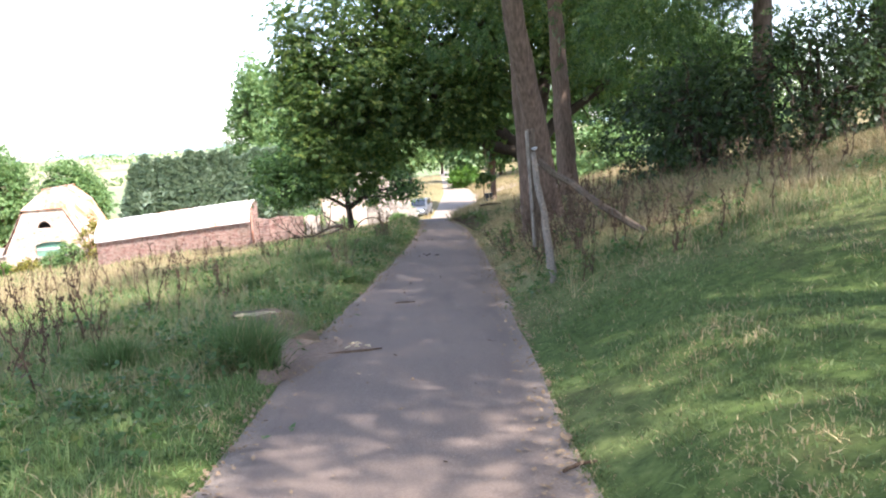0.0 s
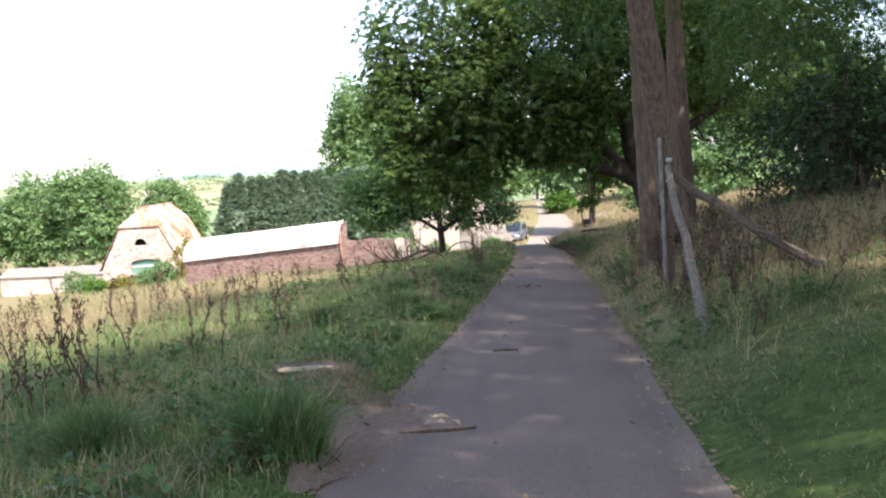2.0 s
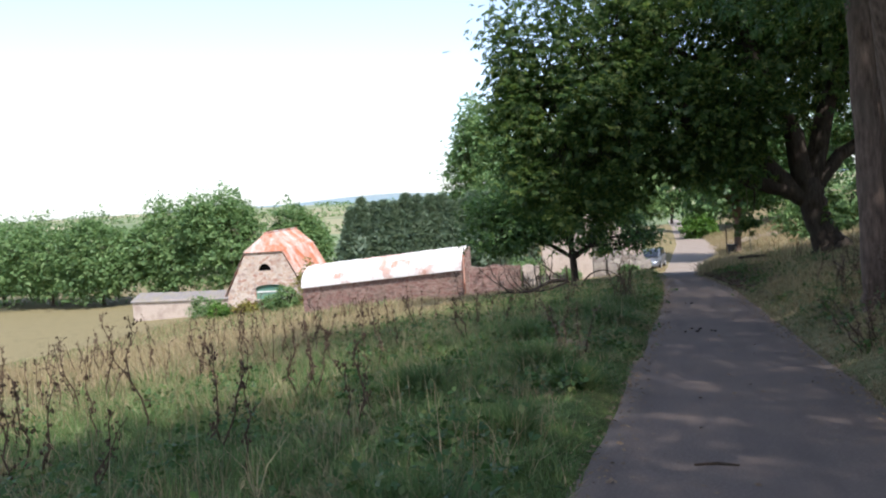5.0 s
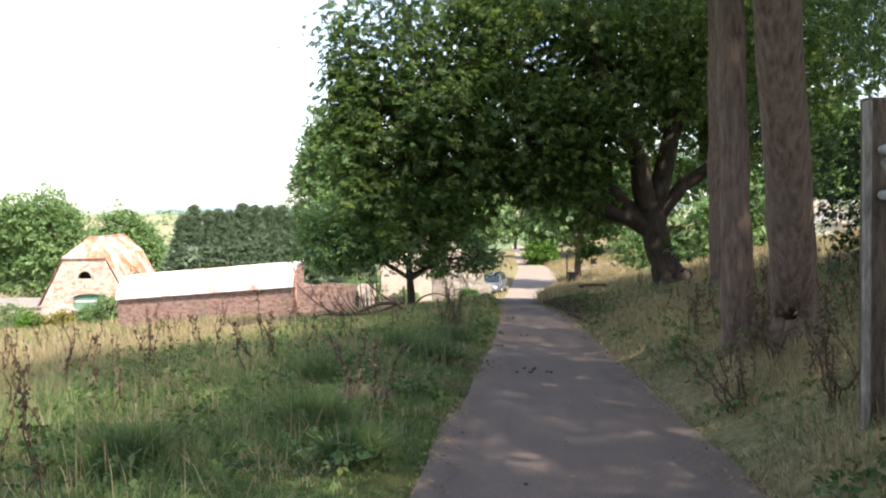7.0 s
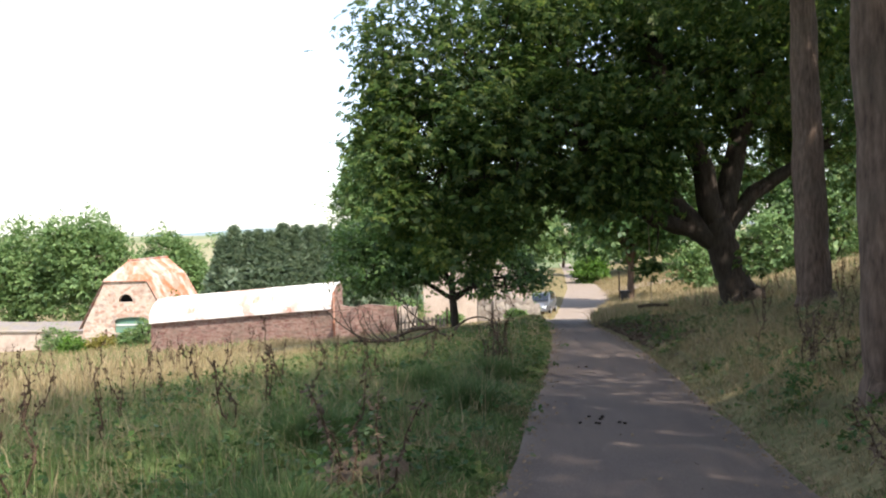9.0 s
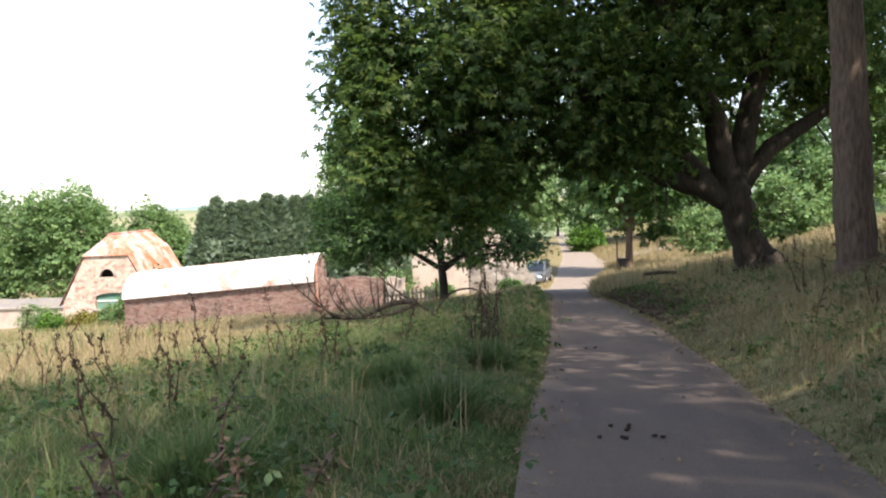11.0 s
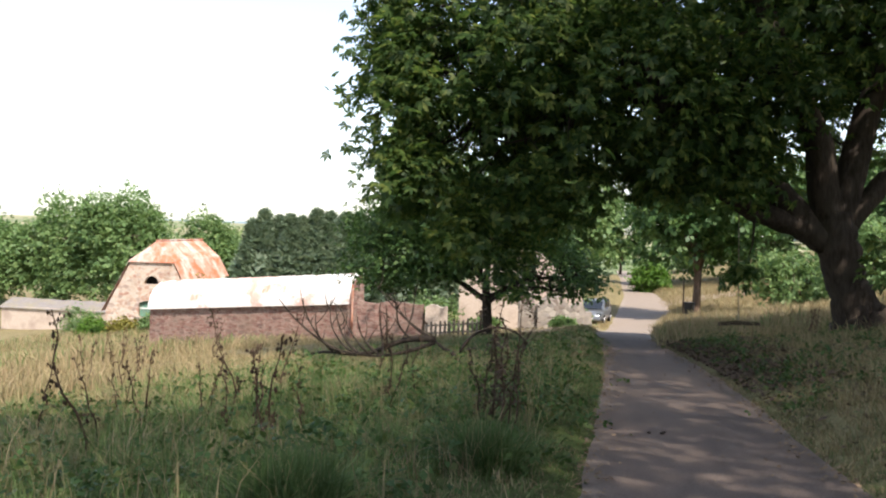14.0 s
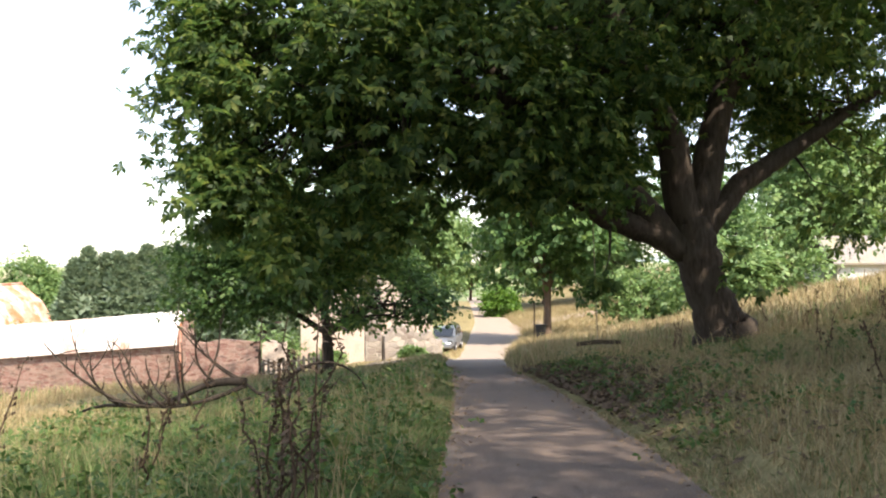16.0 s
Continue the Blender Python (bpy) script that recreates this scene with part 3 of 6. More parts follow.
def crown_points(blobs, rng):
    """Leaf places: each blob is centre, radii, number of clumps, leaves in a clump, the clump's spread."""
    pts, outs, clumps = [], [], []
    for c, r, nc, nl, sp in blobs:
        u = rng.normal(0, 1, (nc, 3))
        u /= np.linalg.norm(u, axis=1, keepdims=True)
        rad = rng.uniform(0.45, 1.0, nc) ** 0.6 * (1 + 0.16 * np.sin(5 * u[:, 0] + 3 * u[:, 2]) + 0.1 * np.sin(9 * u[:, 1]))
        cc = np.array(c) + u * np.array(r) * rad[:, None]
        clumps += [(p, c) for p in cc]
        for p, o in zip(cc, u):
            m = max(3, int(nl * rng.uniform(0.5, 1.4)))
            q = rng.normal(0, sp, (m, 3)) * np.array([1, 1, 0.6])
            q[:, 2] -= 0.35 * np.abs(q[:, 0]) + 0.35 * np.abs(q[:, 1])
            pts.append(p + q)
            outs.append(np.tile(o * 0.6, (m, 1)) + q / (sp * 3))
    return np.concatenate(pts), np.concatenate(outs), clumps


def limb_path(a, b, rng, bend=0.12, n=6, sag=0.0):
    a, b = Vector(a), Vector(b)
    ln = (b - a).length
    out = []
    for i in range(n + 1):
        t = i / n
        p = a.lerp(b, t)
        if 0 < i < n:
            p += Vector(rng.normal(0, bend * ln / n, 3))
        p.z += sag * math.sin(math.pi * t)
        out.append(p)
    return out


def make_tree(name, label, category, base, trunk, limbs, blobs, leaf, leaf_kind, size, bark, seed, twigs=0.3, droop=0.35, group="", flare=1.35, root=0.0):
    """trunk: rows of x, y, z from the base, and radius; limbs: lists of such rows."""
    rng = np.random.default_rng(seed)
    ob = thing(name, label, category, pose(*base), group)
    def path(rows, sides, knots):
        g = Geo()
        pts, rad = [], []
        for (x0, y0, z0, r0), (x1, y1, z1, r1) in zip(rows, rows[1:]):
            for i in range(4):
                t = i / 4
                pts.append((x0 + (x1 - x0) * t + rng.normal(0, 0.05 * r0), y0 + (y1 - y0) * t + rng.normal(0, 0.05 * r0), z0 + (z1 - z0) * t))
                rad.append(r0 + (r1 - r0) * t)
        pts.append(rows[-1][:3])
        rad.append(rows[-1][3])
        return g.tube(pts, rad, sides, knots, rng)
    x, y, z, r = trunk[0]
    rows = [(x, y, z - 0.5, r * flare * 1.15), (x, y, z, r * flare), (x + (trunk[1][0] - x) * 0.2, y, z + 0.2 * (trunk[1][2] - z), r)] + list(trunk[1:])
    part("trunk", path(rows, 16, 0.10), bark, ob, soft=True)
    for rows in limbs:
        part("limb", path(rows, 10, 0.12), bark, ob, soft=True)
    pts, outs, clumps = crown_points(blobs, rng)
    twig = Geo()
    joints = [Vector(rows[i][:3]).lerp(Vector(rows[i + 1][:3]), q) for rows in limbs for i in range(1, len(rows) - 1) for q in (0.0, 0.2, 0.4, 0.6, 0.8)] + [Vector(rows[-1][:3]) for rows in limbs] + [Vector(trunk[-1][:3])]
    for p, c in clumps:
        if rng.random() < twigs:
            p = Vector(p)
            near = sorted(joints, key=lambda j: (j - p).length)[:6]
            a = near[int(rng.integers(len(near)))]
            if (a - p).length < 3.6:
                twig.tube(limb_path(a, p, rng, 0.25, 4, -0.1), [0.05, 0.035, 0.022, 0.014, 0.006], 4, cap=False)
    if twig.v:
        tagged(part("branchwork", twig, bark, ob), kind="stuff")
    part("crown", leaves_mesh("crown", pts, outs, leaf_kind, size, rng, droop), leaf, ob)
    return ob


def rel(base, rows):
    return [(x - base[0], y - base[1], z - base[2], r) for x, y, z, r in rows]


def blobs_at(base, rows):
    return [((c[0] - base[0], c[1] - base[1], c[2] - base[2]), r, nc, nl, sp) for c, r, nc, nl, sp in rows]


# ---- the great chestnut over the lane ----
B = (5.34, 45.0, at_ground(5.34, 45.0))
make_tree(
    "chestnut_tree", "huge old horse chestnut with dark spreading limbs over the lane", "tree", B,
    rel(B, [(5.33, 45.00, -1.66, 0.63), (4.95, 45.00, -0.61, 0.49), (4.66, 45.00, 0.38, 0.52), (4.54, 45.00, 1.09, 0.47)]),
    [rel(B, r) for r in (
        [(4.41, 45.00, 0.43, 0.40), (3.80, 45.00, 0.90, 0.42), (2.97, 44.75, 1.75, 0.38), (2.44, 44.33, 2.68, 0.36), (2.05, 43.9, 3.35, 0.34), (0.80, 43.2, 3.45, 0.30), (-0.40, 42.8, 3.75, 0.25), (-1.6, 42.8, 4.4, 0.18), (-3.2, 43.0, 5.6, 0.06)],
        [(3.92, 45.00, 0.76, 0.32), (3.08, 44.58, 0.97, 0.28), (2.43, 44.25, 1.16, 0.26), (1.63, 43.76, 1.62, 0.19)],
        [(4.49, 45.00, 0.76, 0.44), (4.11, 44.84, 2.79, 0.36), (3.31, 44.66, 4.47, 0.31), (2.82, 44.66, 5.78, 0.27), (2.01, 44.50, 8.46, 0.15), (1.35, 44.17, 10.77, 0.06)],
        [(4.66, 45.08, 0.84, 0.42), (5.37, 45.49, 3.67, 0.33), (6.00, 45.82, 5.36, 0.28), (6.29, 45.82, 6.45, 0.24), (6.81, 45.99, 9.53, 0.11), (7.15, 46.07, 11.60, 0.05)],
        [(4.82, 45.08, 0.76, 0.32), (5.23, 45.16, 1.30, 0.28), (5.80, 45.33, 1.96, 0.26), (6.83, 45.58, 2.59, 0.22), (7.52, 45.82, 3.02, 0.18), (9.46, 46.15, 4.31, 0.12), (11.11, 46.41, 5.48, 0.05)],
        [(5.57, 45.58, 4.15, 0.19), (7.31, 45.91, 5.97, 0.13), (9.62, 46.23, 7.63, 0.05)],
        [(3.74, 44.75, 3.66, 0.21), (1.68, 45.08, 5.48, 0.15), (-1.39, 45.25, 7.13, 0.06)],
        [(-0.40, 42.8, 3.75, 0.13), (-2.0, 42.9, 3.9, 0.10), (-4.2, 42.9, 3.4, 0.03)],
        [(0.80, 43.2, 3.45, 0.17), (-0.9, 43.4, 5.0, 0.12), (-3.6, 43.5, 6.8, 0.04)],
    )],
    blobs_at(B, [
        ((8.0, 44.6, 11.2), (8.0, 8.6, 6.0), 350, 30, 0.62),
        ((-1.2, 46.5, 11.5), (5.5, 5.0, 5.0), 130, 30, 0.60),
        ((4.8, 44.8, 6.95), (6.2, 7.6, 2.8), 235, 30, 0.56),
        ((-3.5, 43.6, 7.81), (3.4, 3.6, 2.82), 80, 30, 0.56),
        ((-3.2, 43.2, 4.84), (2.7, 3.0, 3.0), 95, 32, 0.47),
        ((-2.63, 42.99, 1.74), (1.79, 1.79, 1.28), 35, 30, 0.34),
        ((-3.13, 42.75, -0.25), (0.45, 0.51, 1.02), 8, 18, 0.18),
        ((-0.65, 43.99, 3.97), (3.58, 4.10, 2.05), 140, 30, 0.47),
        ((0.97, 42.99, 2.49), (2.05, 1.54, 1.02), 48, 26, 0.38),
        ((2.45, 42.75, 3.97), (1.79, 1.28, 1.02), 32, 26, 0.40),
        ((4.31, 48.83, 5.09), (5.12, 2.56, 3.07), 108, 30, 0.50),
        ((10.02, 46.35, 6.57), (5.12, 5.89, 3.07), 84, 30, 0.54),
        ((10.39, 44.49, 3.11), (2.56, 2.56, 1.15), 19, 20, 0.39),
        ((7.91, 43.87, 1.49), (1.15, 1.28, 0.77), 7, 18, 0.31),
        ((5.43, 43.61, 0.01), (0.64, 0.51, 0.64), 5, 10, 0.18),
        ((2.21, 43.99, -0.30), (0.64, 0.51, 0.32), 5, 9, 0.16),
        ((-5.7, 42.4, 3.6), (1.0, 1.4, 2.0), 42, 30, 0.45),
        ((-5.3, 41.6, 1.7), (0.9, 0.8, 0.9), 26, 28, 0.32),
        ((-5.9, 43.4, 6.2), (1.2, 1.6, 2.0), 34, 30, 0.5),
        ((-4.2, 41.5, 0.6), (0.5, 0.5, 0.9), 12, 22, 0.2),
        ((2.4, 46.2, 8.4), (4.6, 3.4, 2.6), 120, 30, 0.55),
        ((6.2, 46.8, 8.0), (2.8, 2.8, 2.6), 60, 30, 0.5),
        ((8.2, 47.5, 5.6), (1.8, 2.0, 2.4), 28, 30, 0.45),
    ]),
    "chestnut", "palmate", 0.25, "dark_bark", 11, 0.35, 0.55, flare=1.2)

# ---- the little tree on the left verge ----
B = (-5.36, 55.5, at_ground(-5.36, 55.5))
make_tree(
    "small_tree", "small round broadleaf tree on a slim dark trunk", "tree", B,
    rel(B, [(-5.36, 55.5, B[2], 0.19), (-5.42, 55.5, -2.4, 0.17), (-5.5, 55.5, -1.5, 0.15)]),
    [rel(B, r) for r in (
        [(-5.42, 55.5, -2.2, 0.12), (-6.9, 55.6, -1.3, 0.08), (-9.6, 55.4, -0.8, 0.03)],
        [(-5.42, 55.5, -2.1, 0.12), (-4.0, 55.5, -1.3, 0.08), (-1.6, 55.6, -1.1, 0.03)],
        [(-5.5, 55.5, -1.6, 0.13), (-5.3, 55.5, 0.4, 0.08), (-4.9, 55.5, 2.2, 0.03)],
        [(-5.5, 55.5, -1.5, 0.11), (-6.6, 55.8, 0.5, 0.07), (-7.8, 55.6, 1.8, 0.03)],
        [(-5.42, 55.5, -2.3, 0.08), (-4.4, 54.6, -1.6, 0.05), (-3.0, 54.1, -1.5, 0.02)])],
    blobs_at(B, [
        ((-8.3, 55.5, -0.3), (2.8, 2.2, 1.3), 150, 34, 0.33),
        ((-7.4, 55.5, 1.1), (2.5, 2.0, 1.3), 110, 32, 0.33),
        ((-9.8, 55.4, 0.6), (1.2, 1.4, 0.9), 34, 28, 0.30),
        ((-3.3, 55.5, -0.7), (2.5, 2.2, 1.0), 90, 24, 0.30),
        ((-4.8, 55.5, 1.4), (2.6, 2.0, 1.6), 110, 28, 0.33),
        ((-2.0, 55.5, -1.2), (1.2, 1.0, 0.6), 20, 18, 0.22)]),
    "oak", "simple", 0.19, "dark_bark", 12, 0.4, 0.15)


# ---- tall trunks on the bank ----
def bank_tree(x, y, r, lean, seed, crown=True, extra=(), fore=0.0, label="tall straight brown trunk rising out of rough grass"):
    b = (x, y, at_ground(x, y))
    tr = [(0, 0, 0, r), (lean * 0.38, 0.05 + fore * 0.38, 1.8, r * 0.92), (lean, 0.1 + fore, 4.4, r * 0.84), (lean * 1.5, fore * 1.4, 8.0, r * 0.6)]
    top, fy = lean * 1.5, fore * 1.4
    lb = [[(top, fy, 7.0, r * 0.4), (top + 1.6, fy + 0.4, 9.0, r * 0.25), (top + 3.0, fy + 0.6, 11, 0.03)], [(top, fy, 7.4, r * 0.4), (top - 1.5, fy - 0.5, 9.2, r * 0.25), (top - 2.8, fy - 0.8, 11, 0.03)],
          [(top, fy, 7.8, r * 0.45), (top + 0.2, fy + 0.2, 11, r * 0.2), (top + 0.1, fy + 0.2, 13, 0.03)]]
    bl = [((top, fy, 10.8), (5.2, 5.2, 2.6), 320, 28, 0.65)] if crown else [((top, fy, 9.5), (2.2, 2.2, 2.0), 45, 22, 0.5)]
    bl += [((c[0] - b[0], c[1] - b[1], c[2] - b[2]), rr, nc, nl, sp) for c, rr, nc, nl, sp in extra]
    return make_tree("ash_tree", label, "tree", b, tr, lb, bl, "ash", "pinnate", 0.30, "bark", seed, 0.25, 0.6, "tall trees on the bank", 1.25)


bank_tree(2.62, 21.3, 0.27, -0.80, 21, True, [((0.9, 20.6, 4.5), (0.8, 0.8, 0.9), 14, 16, 0.25), ((4.6, 22.0, 4.6), (1.6, 1.5, 1.4), 24, 18, 0.35)], -1.7, "stout ash trunk with ridged bark, leaning over the bank")
bank_tree(2.14, 22.15, 0.20, -0.12, 22, False, label="straight ash trunk close beside a leaning one")
# The crown masses above z = 12 are added out of view to shade the lane.
bank_tree(4.85, 34.5, 0.38, -0.15, 24, True, [((8.2, 35.5, 4.6), (2.6, 2.4, 1.6), 50, 20, 0.4), ((6.2, 33.2, 12.6), (5.0, 5.0, 2.0), 160, 28, 0.65)], label="thick pale-barked trunk with a scar near its foot")
bank_tree(8.6, 24.5, 0.28, 0.1, 25, True, [((9.5, 21.5, 5.4), (2.6, 2.2, 1.6), 40, 18, 0.4), ((6.2, 25, 5.4), (2.2, 2.0, 1.4), 60, 20, 0.4), ((8.4, 28, 4.6), (2.4, 2.0, 1.6), 60, 20, 0.4), ((8.4, 24.5, 13.5), (5.6, 5.4, 2.2), 220, 28, 0.65)], label="slim dark trunk among thorn bushes on the bank")
# mostly unseen trees, added behind and beside the walk to shade the lane
for x, y, s in ((5.4, 4.5, 26), (7.6, -5.4, 27), (9.5, 13.0, 28), (8.0, -11.0, 29), (14.6, 30.5, 30), (16.5, 22.0, 39)):
    # Oversized leaves block the sun; seed 27 stays sparse for dapples.
    b = (x, y, at_ground(x, y))
    make_tree("ash_tree", "tall leafy ash added on the bank, mostly out of view, to shade the lane", "tree", b, [(0, 0, 0, 0.3), (0, 0, 3, 0.28), (0, 0, 8.5, 0.2)],
              [[(0, 0, 7, 0.14), (2, 0.5, 9, 0.1), (3.6, 0.7, 11, 0.03)], [(0, 0, 7.5, 0.14), (-2, 0.3, 9.5, 0.1), (-3.6, 0.5, 11, 0.03)], [(0, 0, 8.4, 0.18), (0.2, 0, 13, 0.04)]],
              [((-1.0, 0, 11.0), (5.6, 5.4, 2.6), 110 if s == 27 else 310, 26, 0.7)], "ash", "pinnate", 0.55, "bark", s, 0.2, 0.5, "tall trees on the bank")


def bush(name, label, x, y, rad, height, leaf, n, size, seed, lift=0.0, kind="simple", bark="dark_bark", group="", category="bush"):
    b = (x, y, at_ground(x, y))
    stems = [[(0, 0, -0.2, 0.06), (math.cos(a) * rad * 0.3, math.sin(a) * rad * 0.3, lift + height * 0.35, 0.04), (math.cos(a) * rad * 0.6, math.sin(a) * rad * 0.6, lift + height * 0.75, 0.015)] for a in (0.4, 1.7, 2.9, 4.2, 5.4)]
    return make_tree(name, label, category, b, [(0, 0, 0, 0.07), (0.05, 0, lift + height * 0.4, 0.05), (0, 0, lift + height * 0.8, 0.02)], stems,
                     [((0, 0, lift + height * 0.5), (rad, rad, height * 0.5), n, 24, rad * 0.16)], leaf, kind, size, bark, seed, 0.3, 0.2, group, 1.2)


for x, y, r, h, s in ((6.6, 23.5, 1.7, 2.6, 31), (9.2, 22.5, 2.0, 2.8, 32), (12.2, 23.5, 2.4, 3.2, 33), (15.5, 25.0, 2.6, 3.6, 34), (7.2, 28.5, 2.0, 3.2, 130), (9.6, 32.0, 2.4, 3.8, 131), (12.5, 29.0, 2.6, 4.0, 132)):
    bush("thorn_bush", "dark tangled thorn bush on the grassy bank", x, y, r, h, "thorn", 110, 0.15, s, 0.4, group="thorn bushes")
bush("round_bush", "bright green rounded bush beside the lane", 3.3, 117, 1.9, 3.2, "bright_leaf", 130, 0.32, 35)
for x, y, r, h, s in ((13.5, 74, 3.0, 4.6, 36), (17.5, 78, 3.4, 5.2, 37), (10.5, 82, 2.6, 3.6, 38), (22.0, 66, 2.6, 4.4, 40)):
    bush("hedge_bush", "sunlit green hedge bush beyond the golden grass", x, y, r, h, "far_leaf", 120, 0.34, s, group="hedge bushes")


for x, y, r, h, s, lf in ((-47.8, 100.0, 1.3, 1.6, 140, "bright_leaf"), (-44.6, 99.5, 1.5, 1.5, 141, "ivy"), (-41.8, 99.8, 1.2, 1.6, 142, "far_leaf"), (-39.6, 98.5, 1.3, 2.6, 143, "far_leaf"), (-53.0, 106.0, 2.0, 2.6, 144, "far_leaf"), (-37.6, 100.5, 1.6, 4.6, 145, "ivy")):
    bush("garden_shrub", "overgrown shrub at the foot of the barn", x, y, r, h, lf, 60, 0.26, s, group="shrubs by the barn")
for x, y, r, h, s in ((-6.4, 63.2, 0.6, 0.7, 150), (-2.9, 64.2, 0.5, 0.5, 151), (-3.4, 72.5, 1.6, 3.4, 153), (-9.6, 66.5, 1.6, 2.0, 154)):
    bush("garden_shrub", "green shrub growing against the old walls", x, y, r, h, "far_leaf", 60, 0.18, s, group="shrubs by the walls")


def broadleaf(x, y, rad, top, low, seed, leaf="far_leaf", label="leafy dark green broadleaf tree beside the lane", size=0.5, n=150, group="far trees", trunk=0.25):
    b = (x, y, at_ground(x, y))
    h, l = top - b[2], low - b[2]
    rng = np.random.default_rng(seed)
    mid = (h + l) / 2
    bl = [((0, 0, mid), (rad * 0.85, rad * 0.85, (h - l) * 0.48), n, 22, rad * 0.13)]
    for _ in range(5):
        a, q = rng.uniform(0, 6.28), rng.uniform(0.35, 0.7)
        bl.append(((math.cos(a) * rad * q, math.sin(a) * rad * q, l + (h - l) * rng.uniform(0.3, 0.8)), (rad * 0.45, rad * 0.45, (h - l) * 0.22), n // 6, 22, rad * 0.11))
    lb = [[(0, 0, l * 0.8 + 0.3, trunk * 0.6), (math.cos(a) * rad * 0.35, math.sin(a) * rad * 0.35, mid * 0.9, trunk * 0.35), (math.cos(a) * rad * 0.7, math.sin(a) * rad * 0.7, mid * 1.15, 0.03)] for a in (0.3, 1.6, 2.8, 4.1, 5.3)]
    return make_tree("broadleaf_tree", label, "tree", b, [(0, 0, 0, trunk), (0.1, 0, max(0.6, l), trunk * 0.8), (0, 0, mid, trunk * 0.5)], lb, bl, leaf, "simple", size, "bark", seed, 0.15, 0.2, group)


broadleaf(5.0, 86, 4.4, 7.6, -1.5, 41, trunk=0.28, leaf="oak", label="broadleaf tree with a pale trunk beside the farm track")
for x, y, r, top, low, s in ((-3.6, 122, 4.5, 9, -3.5, 42), (8.5, 126, 5.0, 10, -2.5, 43), (14.5, 116, 5.0, 9.5, -2.0, 44), (-8.5, 104, 5.0, 8, -4.0, 45),
                             (-15.5, 112, 5.5, 8, -4.5, 46), (21.5, 108, 5.5, 10, -1.0, 47), (29.0, 98, 6.0, 13, 0.0, 48), (25.0, 90, 5.0, 11, 0.0, 54), (0.8, 168, 6.0, 8, -3.8, 49), (-7.5, 140, 5.5, 9, -4.0, 50), (11, 148, 6.0, 10, -3.0, 51), (38, 112, 7, 11, 0, 52), (50, 100, 7, 12, 1, 53)):
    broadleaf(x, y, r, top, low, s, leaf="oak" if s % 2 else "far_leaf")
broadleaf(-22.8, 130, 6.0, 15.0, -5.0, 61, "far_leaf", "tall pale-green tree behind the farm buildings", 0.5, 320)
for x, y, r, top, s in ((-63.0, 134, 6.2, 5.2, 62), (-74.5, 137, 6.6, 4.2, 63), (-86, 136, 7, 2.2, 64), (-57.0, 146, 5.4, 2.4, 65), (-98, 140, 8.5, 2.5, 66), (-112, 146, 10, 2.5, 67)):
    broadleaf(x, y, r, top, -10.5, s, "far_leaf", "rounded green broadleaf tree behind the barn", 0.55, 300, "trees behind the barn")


def conifer(x, y, top, rad, seed):
    rng = np.random.default_rng(seed)
    b = (x, y, at_ground(x, y))
    h = top - b[2]
    ob = thing("conifer", "dark green conifer in a dense evergreen row, paled with distance haze", "tree", pose(*b), "evergreen row")
    part("trunk", Geo().tube([(0, 0, -0.4), (0, 0, h * 0.5), (0, 0, h * 0.95)], [0.2, 0.12, 0.02], 8), "dark_bark", ob)
    n = 2200
    t = rng.uniform(0, 1, n) ** 0.95
    a = rng.uniform(0, 2 * math.pi, n)
    rr = rad * np.minimum(1, (1.0 - t) * 1.25 + 0.03) * (0.88 + 0.12 * np.sin(a * 5 + seed)) * rng.uniform(0.72, 1.1, n)
    c = np.stack([np.cos(a) * rr, np.sin(a) * rr, t * h], -1)
    o = np.stack([np.cos(a) * 0.7, np.sin(a) * 0.7, np.full(n, 1.1)], -1)
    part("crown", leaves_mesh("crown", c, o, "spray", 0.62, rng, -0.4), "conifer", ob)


rng = np.random.default_rng(70)
for i in range(15):
    conifer(-30.6 + i * 1.08, 95 + 0.18 * i + rng.normal(0, 0.6), 0.9 + rng.normal(0, 0.35) + 0.03 * i, 2.5 + rng.uniform(-0.3, 0.5), 71 + i)


